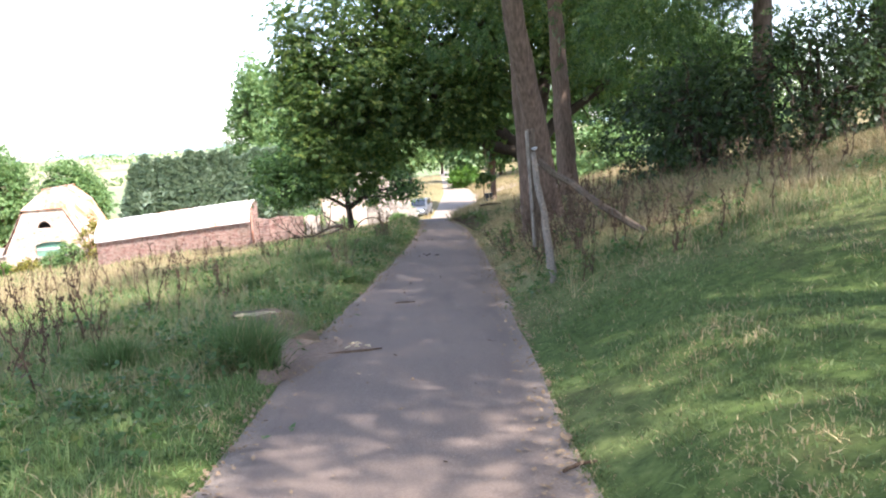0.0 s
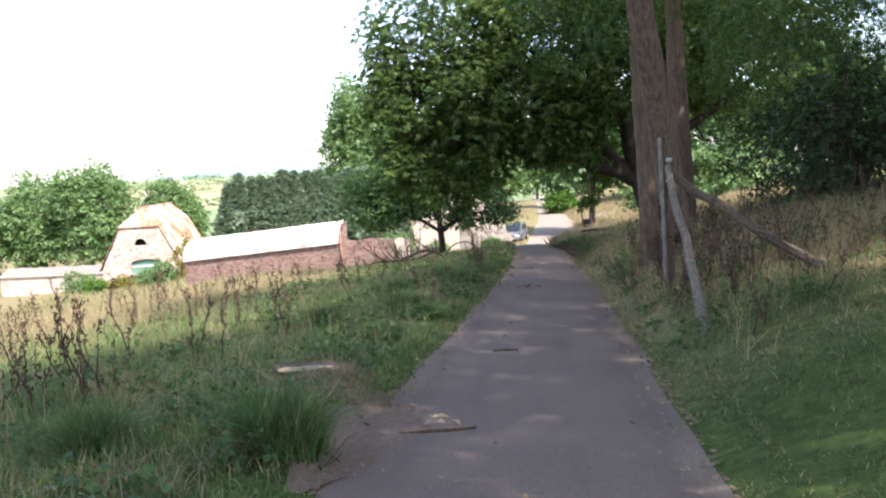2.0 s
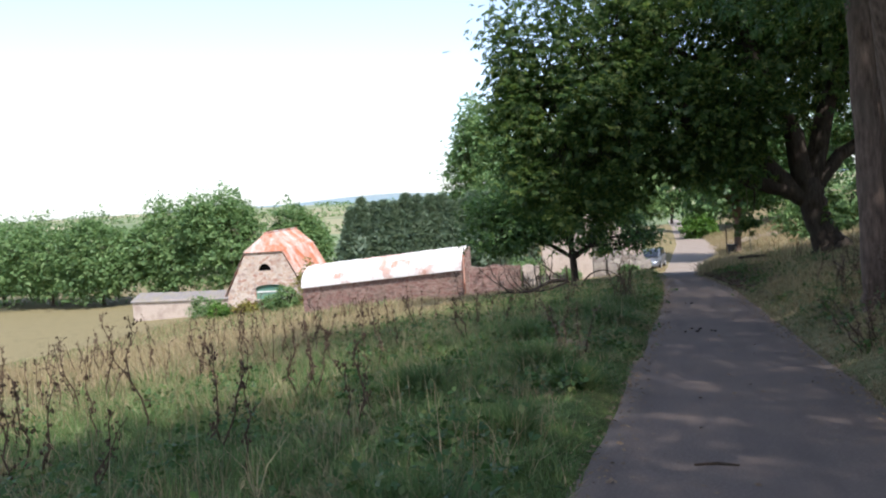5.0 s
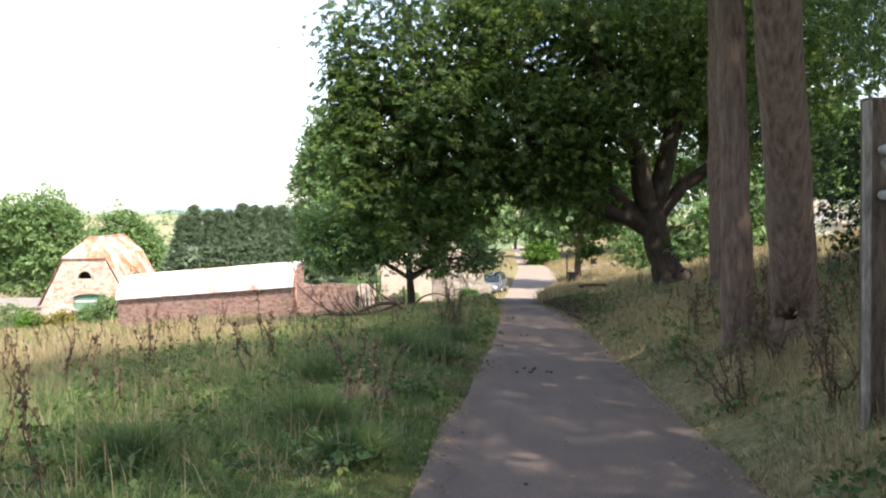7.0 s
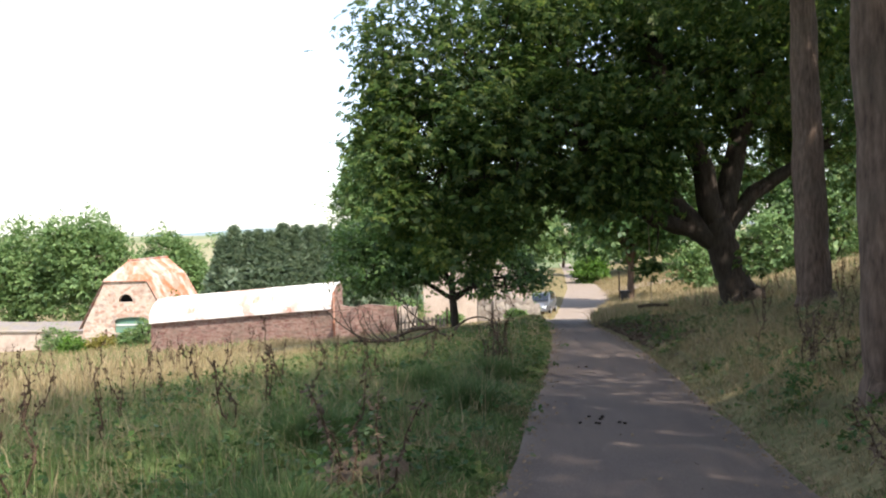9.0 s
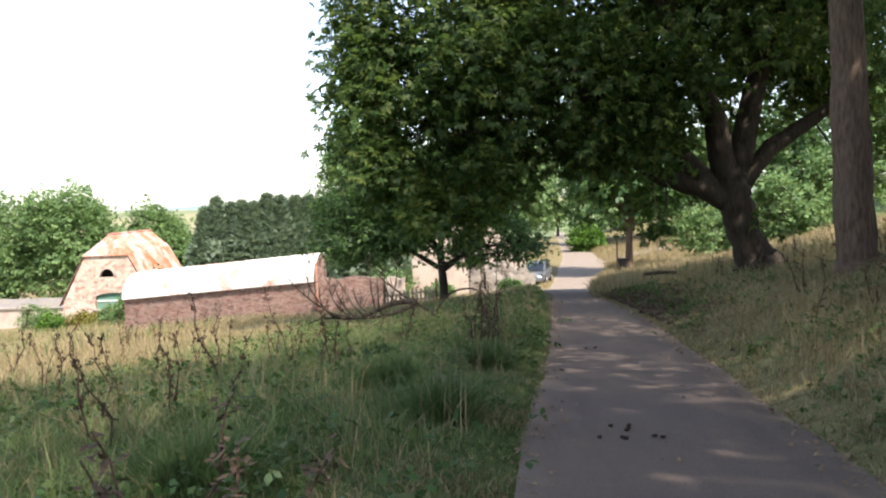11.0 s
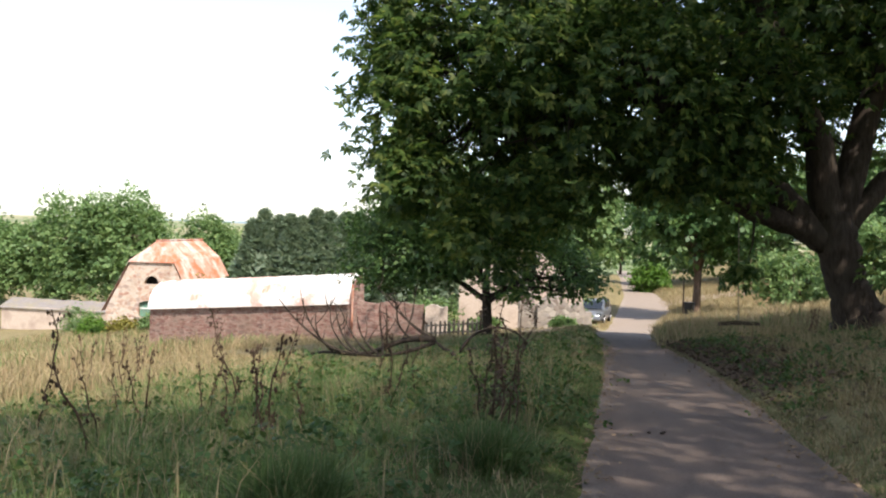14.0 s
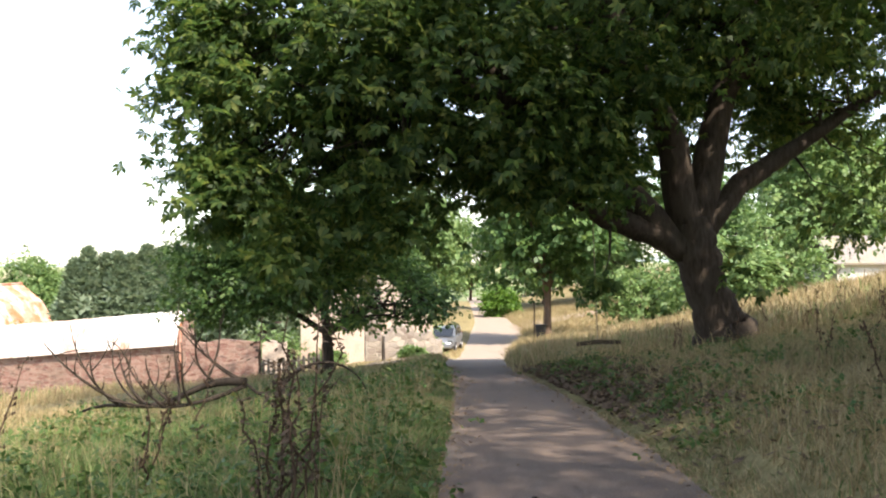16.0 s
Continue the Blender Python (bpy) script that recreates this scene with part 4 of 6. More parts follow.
# ---- farm buildings ----
def make_shed():
    e0, e1 = Vector((-24.4, 65.5, 0)), Vector((-12.95, 63.2, 0))
    d = (e1 - e0)
    ln = d.length
    m = Matrix.Translation(e0) @ pose(0, 0, 0, 0, 0, math.degrees(math.atan2(d.y, d.x)))
    ob = thing("shed", "long low brick shed under a curved whitewashed corrugated roof", "shed", m)
    rise, deep, drop = 1.42, 1.2, 3.4

    def eave(x):
        return -4.09 + 0.93 * x / ln

    def slab(x0, x1, y0, y1, low, high):
        """A wall whose foot and head follow the falling eaves."""
        v = [(x, y, eave(x) + z) for x in (x0, x1) for y in (y0, y1) for z in (low, high)]
        return Geo().add(v, [(0, 1, 3, 2), (6, 7, 5, 4), (4, 5, 1, 0), (2, 3, 7, 6), (0, 2, 6, 4), (1, 5, 7, 3)])
    part("front_wall", slab(0, ln, 0, 0.34, -drop, 0), "brick", ob, "old red brick wall")
    part("back_wall", slab(0.36, ln - 0.36, deep - 0.05, deep + 0.25, -drop, rise - 0.1), "brick", ob)
    for x in (0.17, ln - 0.17):
        pts = [(0.345, -drop), (deep + 0.25, -drop), (deep + 0.25, rise - 0.1)]
        for i in range(1, 7):
            a = math.pi / 2 * (1 - i / 6)
            pts.append((deep - (deep - 0.36) * math.cos(a), (rise - 0.1) * math.sin(a)))
        k = len(pts)
        g = Geo().add([(x - 0.16, y, eave(x) + z) for y, z in pts] + [(x + 0.16, y, eave(x) + z) for y, z in pts], [tuple(range(k)), tuple(reversed(range(k, 2 * k)))] + [(i, i + k, (i + 1) % k + k, (i + 1) % k) for i in range(k)])
        part("end_wall", g, "brick", ob)
    n, waves, arc = 18, 11, 10
    for s in range(n):
        w = ln / n
        g, vs = Geo(), []
        for j in range(arc + 1):
            a = math.pi / 2 * j / arc * 1.08
            for i in range(waves * 2 + 1):
                x = s * w - 0.02 + (w + 0.04) * i / (waves * 2)
                q = 0.018 * (1 if i % 2 else -1) + (0.012 if s % 2 else 0)
                vs.append((x, deep - (deep + 0.18 + q) * math.cos(a), eave(x) - 0.04 + (rise + q) * math.sin(a)))
        k = waves * 2 + 1
        g.add(vs, [(j * k + i, j * k + i + 1, (j + 1) * k + i + 1, (j + 1) * k + i) for j in range(arc) for i in range(k - 1)])
        part("roof_sheet", g, "white_sheet", ob)
    part("end_post", Geo().tube([(ln + 0.12, -0.05, eave(ln) - 2.2), (ln + 0.12, -0.05, eave(ln) + 0.9)], [0.06, 0.06], 6), "rust_sheet", ob, "rusty end post")


make_shed()


def make_barn():
    z0 = at_ground(-42.2, 103) - 0.9
    ob = thing("barn", "pink stone barn with a rusty half-hipped roof and green shutters", "barn", pose(-43.9, 103, z0, 0, 0, 10) @ Matrix.Scale(1.46, 4))
    out = [(-2.95, 0), (2.95, 0), (2.95, 1.75), (1.35, 4.95), (-1.35, 4.95), (-2.95, 1.75)]
    hole, win = arch(0.0, 3.45, 0.95, 0.05, 0.5), arch(0.35, 1.3, 2.3, 0.85, 0.25)
    part("gable_wall", wall_sheet(out, [hole, win], 0.45), "stone_pink", ob)
    part("side_wall", Geo().box((-2.72, 6.3, 0.85), (0.45, 11.65, 1.7)), "stone_pink", ob)
    part("side_wall", Geo().box((2.72, 6.3, 0.85), (0.45, 11.65, 1.7)), "stone_pink", ob)
    part("back_wall", wall_sheet(out, [], 0.45), "stone_pink", ob).matrix_basis = pose(0, 12.13, 0)
    # A near-black panel stands in for the shade inside the loft.
    part("loft_shade_panel", Geo().box((0, 0.7, 3.75), (1.3, 0.05, 0.9)), "dark", ob, "near-black panel for the shade inside the loft")
    shutter = part("shutter", Geo().box((0.35, 0.30, 1.85), (2.25, 0.03, 1.1)), "green_paint", ob, "faded green boarded shutter")
    for i in range(12):
        part("board", Geo().box((0.35 - 1.05 + i * 0.19, 0.25, 1.85), (0.175, 0.05, 1.05), 0, 0.006), "green_paint", shutter)
    part("shutter_bar", Geo().box((0.35, 0.2, 1.85), (2.2, 0.05, 0.1), 0, 0.006), "white_paint", shutter)
    part("window_sill", Geo().box((0.35, 0.05, 1.24), (2.5, 0.5, 0.1), 0, 0.01), "stone_grey", ob)
    rows = [(3.2, 1.62), (1.42, 5.0), (0.0, 6.25)]
    for side in (1, -1):
        for s in range(13):
            g, vs = Geo(), []
            a, b = 0.0 + s * 0.95, 0.97 + s * 0.95
            waves = 10
            for i in range(waves * 2 + 1):
                y = a + (b - a) * i / (waves * 2)
                q = 0.02 * (1 if i % 2 else 0) + (0.012 if s % 2 else 0)
                for x, z in rows:
                    yy = max(y, 1.15) if z > 6 else y
                    vs.append((side * (x + q), yy - 0.08, z + q))
            g.add(vs, [(3 * i + k, 3 * i + k + 3, 3 * i + k + 4, 3 * i + k + 1) for i in range(waves * 2) for k in range(2)])
            part("roof_sheet", g, "rust_sheet", ob)
    g = Geo().add([(-1.5, -0.15, 4.93), (1.5, -0.15, 4.93), (0, 1.15, 6.33), (-1.5, -0.15, 4.88), (1.5, -0.15, 4.88), (0, 1.15, 6.27)], [(0, 1, 2), (5, 4, 3), (0, 3, 4, 1), (1, 4, 5, 2), (2, 5, 3, 0)])
    part("hip_sheet", g, "rust_sheet", ob)
    part("ridge_cap", Geo().tube([(0, 1.05, 6.3), (0, 12.4, 6.3)], [0.09, 0.09], 6), "rust_sheet", ob)


make_barn()


def make_outhouse():
    x0, x1, y, z = -66.0, -52.5, 112, at_ground(-59, 112) - 0.2
    ob = thing("outhouse", "low stone outhouse with a grey lichened roof", "outbuilding", pose((x0 + x1) / 2, y, z))
    w = x1 - x0
    part("wall", Geo().box((0, 0, 1.25), (w, 0.4, 2.5), 0, 0.02), "render", ob)
    part("wall", Geo().box((0, 4.2, 1.25), (w, 0.4, 2.5), 0, 0.02), "render", ob)
    for s in (-1, 1):
        part("end_wall", Geo().box((s * (w / 2 - 0.2), 2.1, 1.24), (0.4, 3.78, 2.48), 0, 0.02), "render", ob)
    g = Geo()
    n = 16
    vs = []
    for i in range(n + 1):
        x = -w / 2 - 0.2 + (w + 0.4) * i / n
        sag = 0.10 * math.sin(math.pi * i / n) + 0.04 * math.sin(i * 2.1)
        vs += [(x, -0.4, 2.42 - sag * 0.4), (x, 2.1, 3.35 - sag), (x, 4.6, 2.42 - sag * 0.4), (x, 4.6, 2.34 - sag * 0.4), (x, 2.1, 3.25 - sag), (x, -0.4, 2.34 - sag * 0.4)]
    g.add(vs, [(6 * i + k, 6 * i + 6 + k, 6 * i + 6 + (k + 1) % 6, 6 * i + (k + 1) % 6) for i in range(n) for k in range(6)] + [tuple(range(6)), tuple(6 * n + k for k in reversed(range(6)))])
    part("roof", g, "slate", ob)


make_outhouse()


def broken_wall(name, label, category, p0, p1, top, foot, thick, mat, seed, jag=0.2, group="", ends=(1.0, 1.0)):
    """A free-standing wall with an uneven, tumbled top."""
    rng = np.random.default_rng(seed)
    a, b = Vector((*p0, 0)), Vector((*p1, 0))
    d = b - a
    n = max(4, int(d.length / 0.28))
    g, vs = Geo(), []
    for i in range(n + 1):
        t = i / n
        z = top + rng.normal(0, jag * 0.35) + jag * math.sin(t * 9 + seed)
        f = foot
        edge = ends[0] if t < 0.12 else ends[1] if t > 0.88 else 1.0
        z = f + (z - f) * edge
        o = rng.normal(0, 0.015)
        vs += [(t * d.length, -thick / 2 + o, f), (t * d.length, thick / 2 + o, f), (t * d.length, thick / 2 - 0.03 + o, z), (t * d.length, -thick / 2 + 0.03 + o, z)]
    g.add(vs, [(4 * i + k, 4 * i + 4 + k, 4 * i + 4 + (k + 1) % 4, 4 * i + (k + 1) % 4) for i in range(n) for k in range(4)] + [(3, 2, 1, 0), tuple(4 * n + k for k in range(4))])
    return solid(name, g, mat, label, category, Matrix.Translation(a) @ pose(0, 0, 0, 0, 0, math.degrees(math.atan2(d.y, d.x))), group)


broken_wall("garden_wall", "low red brick garden wall with a crumbling pale top", "wall", (-12.3, 62.3), (-9.2, 62.2), -2.95, -5.0, 0.35, "brick", 3, 0.06)
broken_wall("garden_wall", "low pale lichened wall stub beside the garden gate", "wall", (-9.1, 62.2), (-8.1, 62.3), -3.0, -5.0, 0.4, "render", 4, 0.08)
broken_wall("rubble_wall", "tumbled grey rubble stone wall near the parked car", "wall", (-4.3, 65.0), (-1.75, 66.2), -2.75, -5.0, 0.6, "stone_grey", 5, 0.22, ends=(1.0, 0.72))


def make_cottage():
    z0 = -5.0
    ob = thing("ruined_cottage", "roofless limewashed stone cottage wall behind the small tree", "ruin", pose(-5.6, 70, z0, 0, 0, 4))
    out = [(-3.2, 0), (3.4, 0), (3.4, 2.3), (2.6, 3.3), (2.0, 3.6), (1.1, 4.4), (0.2, 4.9), (-0.6, 4.4), (-1.5, 3.7), (-2.3, 3.2), (-3.2, 2.5)]
    part("front_wall", wall_sheet(out, [[(1.5, 1.3), (2.3, 1.3), (2.3, 2.3), (1.5, 2.3)]], 0.5), "render", ob)
    part("side_wall", Geo().box((3.15, 3.3, 1.1), (0.5, 5.6, 2.2), 0, 0.02), "render", ob)
    part("side_wall", Geo().box((-2.95, 3.3, 1.2), (0.5, 5.6, 2.4), 0, 0.02), "render", ob)
    # The opening is filled with a near-black panel as its shade.
    part("window_shade_panel", Geo().box((1.9, 0.42, 1.8), (0.78, 0.04, 0.98)), "dark", ob, "near-black panel for the shade in the empty window")
    p = thing("gate_pier", "square dark grey stone pier by the ruined wall", "pier", pose(-4.75, 65.2, 0, 0, 0, 8))
    part("shaft", Geo().box((0, 0, -2.85), (0.75, 0.7, 4.3), 0, 0.04), "stone_grey", p)
    part("cap", Geo().box((0, 0, -0.64), (0.9, 0.84, 0.16), 0, 0.04), "stone_grey", p)


make_cottage()


def make_picket_fence():
    ob = thing("picket_fence", "short weathered pale picket fence before the garden wall", "fence")
    xs = np.linspace(-8.6, -6.4, 12)
    for i, x in enumerate(xs):
        z, h = at_ground(x, 60.0), 0.72 + 0.05 * math.sin(i * 2.3)
        g = Geo().add([(x - 0.05, 59.97, z), (x + 0.05, 59.97, z), (x + 0.05, 59.97, z + h - 0.07), (x, 59.97, z + h), (x - 0.05, 59.97, z + h - 0.07)] + [(x - 0.05, 60.0, z), (x + 0.05, 60.0, z), (x + 0.05, 60.0, z + h - 0.07), (x, 60.0, z + h), (x - 0.05, 60.0, z + h - 0.07)],
                      [(0, 1, 2, 3, 4), (9, 8, 7, 6, 5)] + [(k, k + 5, (k + 1) % 5 + 5, (k + 1) % 5) for k in range(5)])
        part("slat", g, "silver_wood", ob)
    za, zb = at_ground(-8.6, 60.0), at_ground(-6.4, 60.0)
    for h in (0.22, 0.54):
        part("rail", Geo().tube([(-8.7, 60.03, za + h), (-6.3, 60.03, zb + h)], [0.035, 0.035], 4), "silver_wood", ob)
    for x in (-8.75, -6.25):
        part("post", Geo().box((x, 60.05, at_ground(x, 60.05) + 0.45), (0.1, 0.1, 1.3), 0, 0.01), "brown_wood", ob)


make_picket_fence()


def make_white_house():
    z = at_ground(23.0, 77) - 2.0
    ob = thing("white_house", "small white house beyond the golden field", "house", pose(23.4, 77, z))
    part("wall", wall_sheet([(-2.6, 0), (2.6, 0), (2.6, 3.0), (-2.6, 3.0)], [[(-1.6, 1.0), (-0.7, 1.0), (-0.7, 2.1), (-1.6, 2.1)], [(0.7, 1.0), (1.6, 1.0), (1.6, 2.1), (0.7, 2.1)]], 0.3), "white_paint", ob)
    for x in (-2.45, 2.45):
        part("side_wall", Geo().box((x, 2.6, 1.5), (0.3, 4.5, 3.0)), "white_paint", ob)
    part("back_wall", Geo().box((0, 5.0, 1.5), (5.2, 0.3, 3.0)), "white_paint", ob)
    part("roof", Geo().add([(-2.9, -0.3, 2.95), (2.9, -0.3, 2.95), (2.9, 2.6, 4.6), (-2.9, 2.6, 4.6), (2.9, 5.5, 2.95), (-2.9, 5.5, 2.95), (-2.9, -0.3, 3.05), (2.9, -0.3, 3.05), (2.9, 2.6, 4.7), (-2.9, 2.6, 4.7), (2.9, 5.5, 3.05), (-2.9, 5.5, 3.05)],
                           [(3, 2, 1, 0), (5, 4, 2, 3), (6, 7, 8, 9), (9, 8, 10, 11), (0, 1, 7, 6), (4, 5, 11, 10), (1, 2, 8, 7), (2, 4, 10, 8), (0, 6, 9, 3), (3, 9, 11, 5)]), "slate", ob)
    for x in (-1.15, 1.15):
        w = part("window", Geo().box((x, 0.2, 1.55), (0.9, 0.04, 1.1)), "glass", ob)
        part("frame", Geo().box((x, 0.16, 1.55), (0.06, 0.05, 1.1)).box((x, 0.163, 1.55), (0.9, 0.04, 0.06)), "white_paint", w)


make_white_house()


# ---- parked car ----
def make_car():
    ob = thing("car", "silver hatchback parked on the verge beside the lane", "car", pose(-1.75, 80.6, at_ground(-1.75, 80.6) + 0.02, 0, 0, 172))
    # stations along the length: y from the rear, lower half-width, waist half-width, sill height, waist height
    body = [(-2.0, 0.70, 0.74, 0.42, 0.86), (-1.9, 0.80, 0.82, 0.28, 0.95), (-1.2, 0.84, 0.86, 0.22, 0.98), (0.0, 0.85, 0.87, 0.20, 0.96), (1.0, 0.84, 0.85, 0.22, 0.90), (1.7, 0.80, 0.78, 0.26, 0.76), (2.0, 0.66, 0.62, 0.38, 0.62)]
    g, vs = Geo(), []
    for y, a, b, z0, z1 in body:
        vs += [(-a * 0.9, y, z0), (a * 0.9, y, z0), (a, y, z0 + 0.16), (b, y, z1 - 0.10), (b * 0.95, y, z1), (-b * 0.95, y, z1), (-b, y, z1 - 0.10), (-a, y, z0 + 0.16)]
    g.add(vs, [(8 * i + k, 8 * i + (k + 1) % 8, 8 * i + 8 + (k + 1) % 8, 8 * i + 8 + k) for i in range(len(body) - 1) for k in range(8)] + [tuple(reversed(range(8))), tuple(8 * (len(body) - 1) + k for k in range(8))])
    part("body", g, "silver_paint", ob, soft=True)
    cab = [(-1.88, 0.78, 0.93, 0.95), (-1.6, 0.72, 0.95, 1.38), (-1.2, 0.68, 0.96, 1.46), (-0.1, 0.66, 0.95, 1.47), (0.35, 0.66, 0.93, 1.40), (1.15, 0.74, 0.88, 0.9)]
    g, vs = Geo(), []
    for y, t, _, z in cab:
        vs += [(-0.80, y, 0.90), (0.80, y, 0.90), (t, y, max(z, 0.91)), (-t, y, max(z, 0.91))]
    g.add(vs, [(4 * i + k, 4 * i + (k + 1) % 4, 4 * i + 4 + (k + 1) % 4, 4 * i + 4 + k) for i in range(len(cab) - 1) for k in range(4)])
    part("cabin", g, "silver_paint", ob)
    part("rear_window", Geo().add([(-0.62, -1.865, 1.0), (0.62, -1.865, 1.0), (0.58, -1.645, 1.345), (-0.58, -1.645, 1.345), (-0.62, -1.85, 1.0), (0.62, -1.85, 1.0), (0.58, -1.63, 1.345), (-0.58, -1.63, 1.345)], [(0, 1, 2, 3), (7, 6, 5, 4), (0, 4, 5, 1), (2, 6, 7, 3)]), "glass", ob)
    part("windscreen", Geo().add([(-0.64, 1.13, 0.94), (0.64, 1.13, 0.94), (0.60, 0.42, 1.38), (-0.60, 0.42, 1.38)], [(0, 1, 2, 3)]), "glass", ob).matrix_basis = pose(0, 0.02, 0.02)
    for s in (1, -1):
        part("side_window", Geo().add([(s * 0.80, -1.5, 0.99), (s * 0.80, 0.85, 0.97), (s * 0.70, 0.25, 1.36), (s * 0.72, -1.35, 1.37)], [(0, 1, 2, 3)]), "glass", ob)
        part("tail_lamp", Geo().box((s * 0.70, -1.90, 0.86), (0.18, 0.10, 0.30), 0, 0.02), "red_lens", ob)
        part("mirror", Geo().box((s * 0.94, 0.75, 1.02), (0.18, 0.10, 0.13), 0, 0.03), "silver_paint", ob)
        for y in (-1.25, 1.28):
            w = part("wheel", Geo().tube([(s * 0.68, y, 0.31), (s * 0.87, y, 0.31)], [0.31, 0.31], 20), "rubber", ob)
            part("rim", Geo().tube([(s * 0.86, y, 0.31), (s * 0.885, y, 0.31)], [0.2, 0.19], 14), "alloy", w)
        part("headlamp", Geo().box((s * 0.58, 1.88, 0.66), (0.26, 0.16, 0.14), -s * 22, 0.03), "glass", ob, "clear headlamp")
    part("grille", Geo().box((0, 1.99, 0.56), (0.62, 0.05, 0.12), 0, 0.02), "black_plastic", ob)
    part("front_bumper", Geo().box((0, 1.96, 0.36), (1.40, 0.16, 0.20), 0, 0.05), "silver_paint", ob)
    part("front_plate", Geo().box((0, 2.05, 0.40), (0.52, 0.02, 0.11), 0, 0.004), "white_paint", ob)
    part("bumper", Geo().box((0, -1.97, 0.47), (1.56, 0.16, 0.22), 0, 0.05), "silver_paint", ob)
    part("number_plate", Geo().box((0, -2.03, 0.74), (0.52, 0.03, 0.11), 0, 0.004), "yellow_plate", ob)


make_car()


# ---- fence post, prop and rail on the bank ----
def make_fence():
    px, py = 1.75, 16.9
    z = at_ground(px, py)
    ob = thing("fence_post", "tall square weathered fence post with insulators", "fence post", pose(px, py, z, 2, -1.5, 12))
    part("shaft", Geo().box((0, 0, 0.95), (0.13, 0.13, 2.5), 0, 0.015), "brown_wood", ob)
    part("batten", Geo().box((-0.10, -0.085, 1.0), (0.05, 0.05, 2.35), 0, 0.008), "silver_wood", ob, "pale weathered batten")
    for h in (1.55, 1.85):
        part("insulator", Geo().tube([(0.0, -0.09, h), (0.0, -0.15, h), (0.03, -0.19, h + 0.02)], [0.03, 0.035, 0.02], 8), "ceramic", ob)
    a, b = Vector((1.52, 12.75, at_ground(1.52, 12.75) - 0.05)), Vector((1.72, 16.6, z + 1.75))
    rng = np.random.default_rng(5)
    pts = limb_path(a, b, rng, 0.02, 8)
    solid("prop", Geo().tube(pts, [0.06, 0.062, 0.058, 0.06, 0.055, 0.055, 0.052, 0.05, 0.045], 6, 0.3, rng), "prop_wood", "split grey timber prop leaning against the fence post", "timber prop")
    pts = limb_path((1.85, 16.75, z + 1.6), (3.1, 14.0, at_ground(3.1, 14.0) + 0.05), rng, 0.04, 6)
    solid("fallen_rail", Geo().tube(pts, [0.06] * 7, 6, 0.2, rng), "brown_wood", "fallen dark fence rail slanting down from the post", "fence rail")


make_fence()

# ---- rope swing ----
sw = thing("rope_swing", "rope swing with a stick seat hanging from the chestnut limb", "swing")
zs = at_ground(2.45, 45.6) + 0.42
part("rope", Geo().tube([(2.28, 45.6, 3.55), (2.36, 45.62, 1.6), (2.45, 45.6, zs)], [0.016, 0.016, 0.016], 5), "rope", sw)
part("seat", Geo().tube([(1.95, 45.6, zs - 0.06), (2.45, 45.6, zs), (3.0, 45.65, zs - 0.02)], [0.05, 0.06, 0.045], 7), "brown_wood", sw)

# ---- bucket by the far trunk ----
z = at_ground(4.55, 85.5)
bk = thing("bucket", "dark bucket standing beside the pale trunk", "bucket", pose(4.55, 85.5, z))
part("pail", Geo().tube([(0, 0, -0.05), (0, 0, 0.5), (0, 0, 0.9)], [0.28, 0.33, 0.38], 14), "black_plastic", bk)
part("rim", Geo().tube([(0, 0, 0.9), (0, 0, 0.96)], [0.41, 0.41], 14), "black_plastic", bk)
part("post", Geo().tube([(-0.42, 0, -0.3), (-0.42, 0, 2.4)], [0.06, 0.05], 6), "brown_wood", bk)


# ---- weeds and verge things ----
def weed_mesh(seed, height, stems):
    rng = np.random.default_rng(seed)
    g = Geo()
    for _ in range(stems):
        a, ln = rng.uniform(0, 6.28), height * rng.uniform(0.6, 1.0)
        top = Vector((math.cos(a) * ln * 0.18, math.sin(a) * ln * 0.18, ln))
        base = Vector((rng.normal(0, 0.05), rng.normal(0, 0.05), -0.08))
        pts = limb_path(base, top, rng, 0.18, 6)
        g.tube(pts, [0.013, 0.012, 0.011, 0.010, 0.008, 0.006, 0.005], 4, cap=False)
        for k in range(15):
            t = rng.uniform(0.25, 1.0)
            p = pts[min(5, int(t * 6))].lerp(pts[min(6, int(t * 6) + 1)], t * 6 % 1)
            b = rng.uniform(0, 6.28)
            l2 = ln * rng.uniform(0.02, 0.06)
            q = p + Vector((math.cos(b) * l2, math.sin(b) * l2, l2 * rng.uniform(0.2, 1.1)))
            g.tube([p, q], [0.005, 0.004], 3, cap=False)
            for _ in range(2):
                c = q + Vector(rng.normal(0, 0.014, 3))
                s = rng.uniform(0.010, 0.020)
                g.add([c + Vector((s, 0, 0)), c + Vector((-s * 0.5, s * 0.8, 0)), c + Vector((-s * 0.5, -s * 0.8, 0)), c + Vector((0, 0, s * 1.5)), c - Vector((0, 0, s * 1.3))], [(0, 1, 3), (1, 2, 3), (2, 0, 3), (1, 0, 4), (2, 1, 4), (0, 2, 4)])
        for k in range(5):
            t = rng.uniform(0.1, 0.6)
            p = pts[int(t * 6)]
            b = rng.uniform(0, 6.28)
            d = Vector((math.cos(b), math.sin(b), -0.4))
            s = Vector((-math.sin(b), math.cos(b), 0)) * 0.018
            g.add([p, p + d * 0.06 + s, p + d * 0.13, p + d * 0.06 - s], [(0, 1, 2, 3)])
    me = g.mesh("weed")
    me.materials.append(M["dead_wood"])
    return me


weeds = [weed_mesh(100 + i, h, n) for i, (h, n) in enumerate(((1.6, 1), (1.4, 1), (1.2, 2), (1.7, 1), (1.0, 2)))]
rng = np.random.default_rng(9)


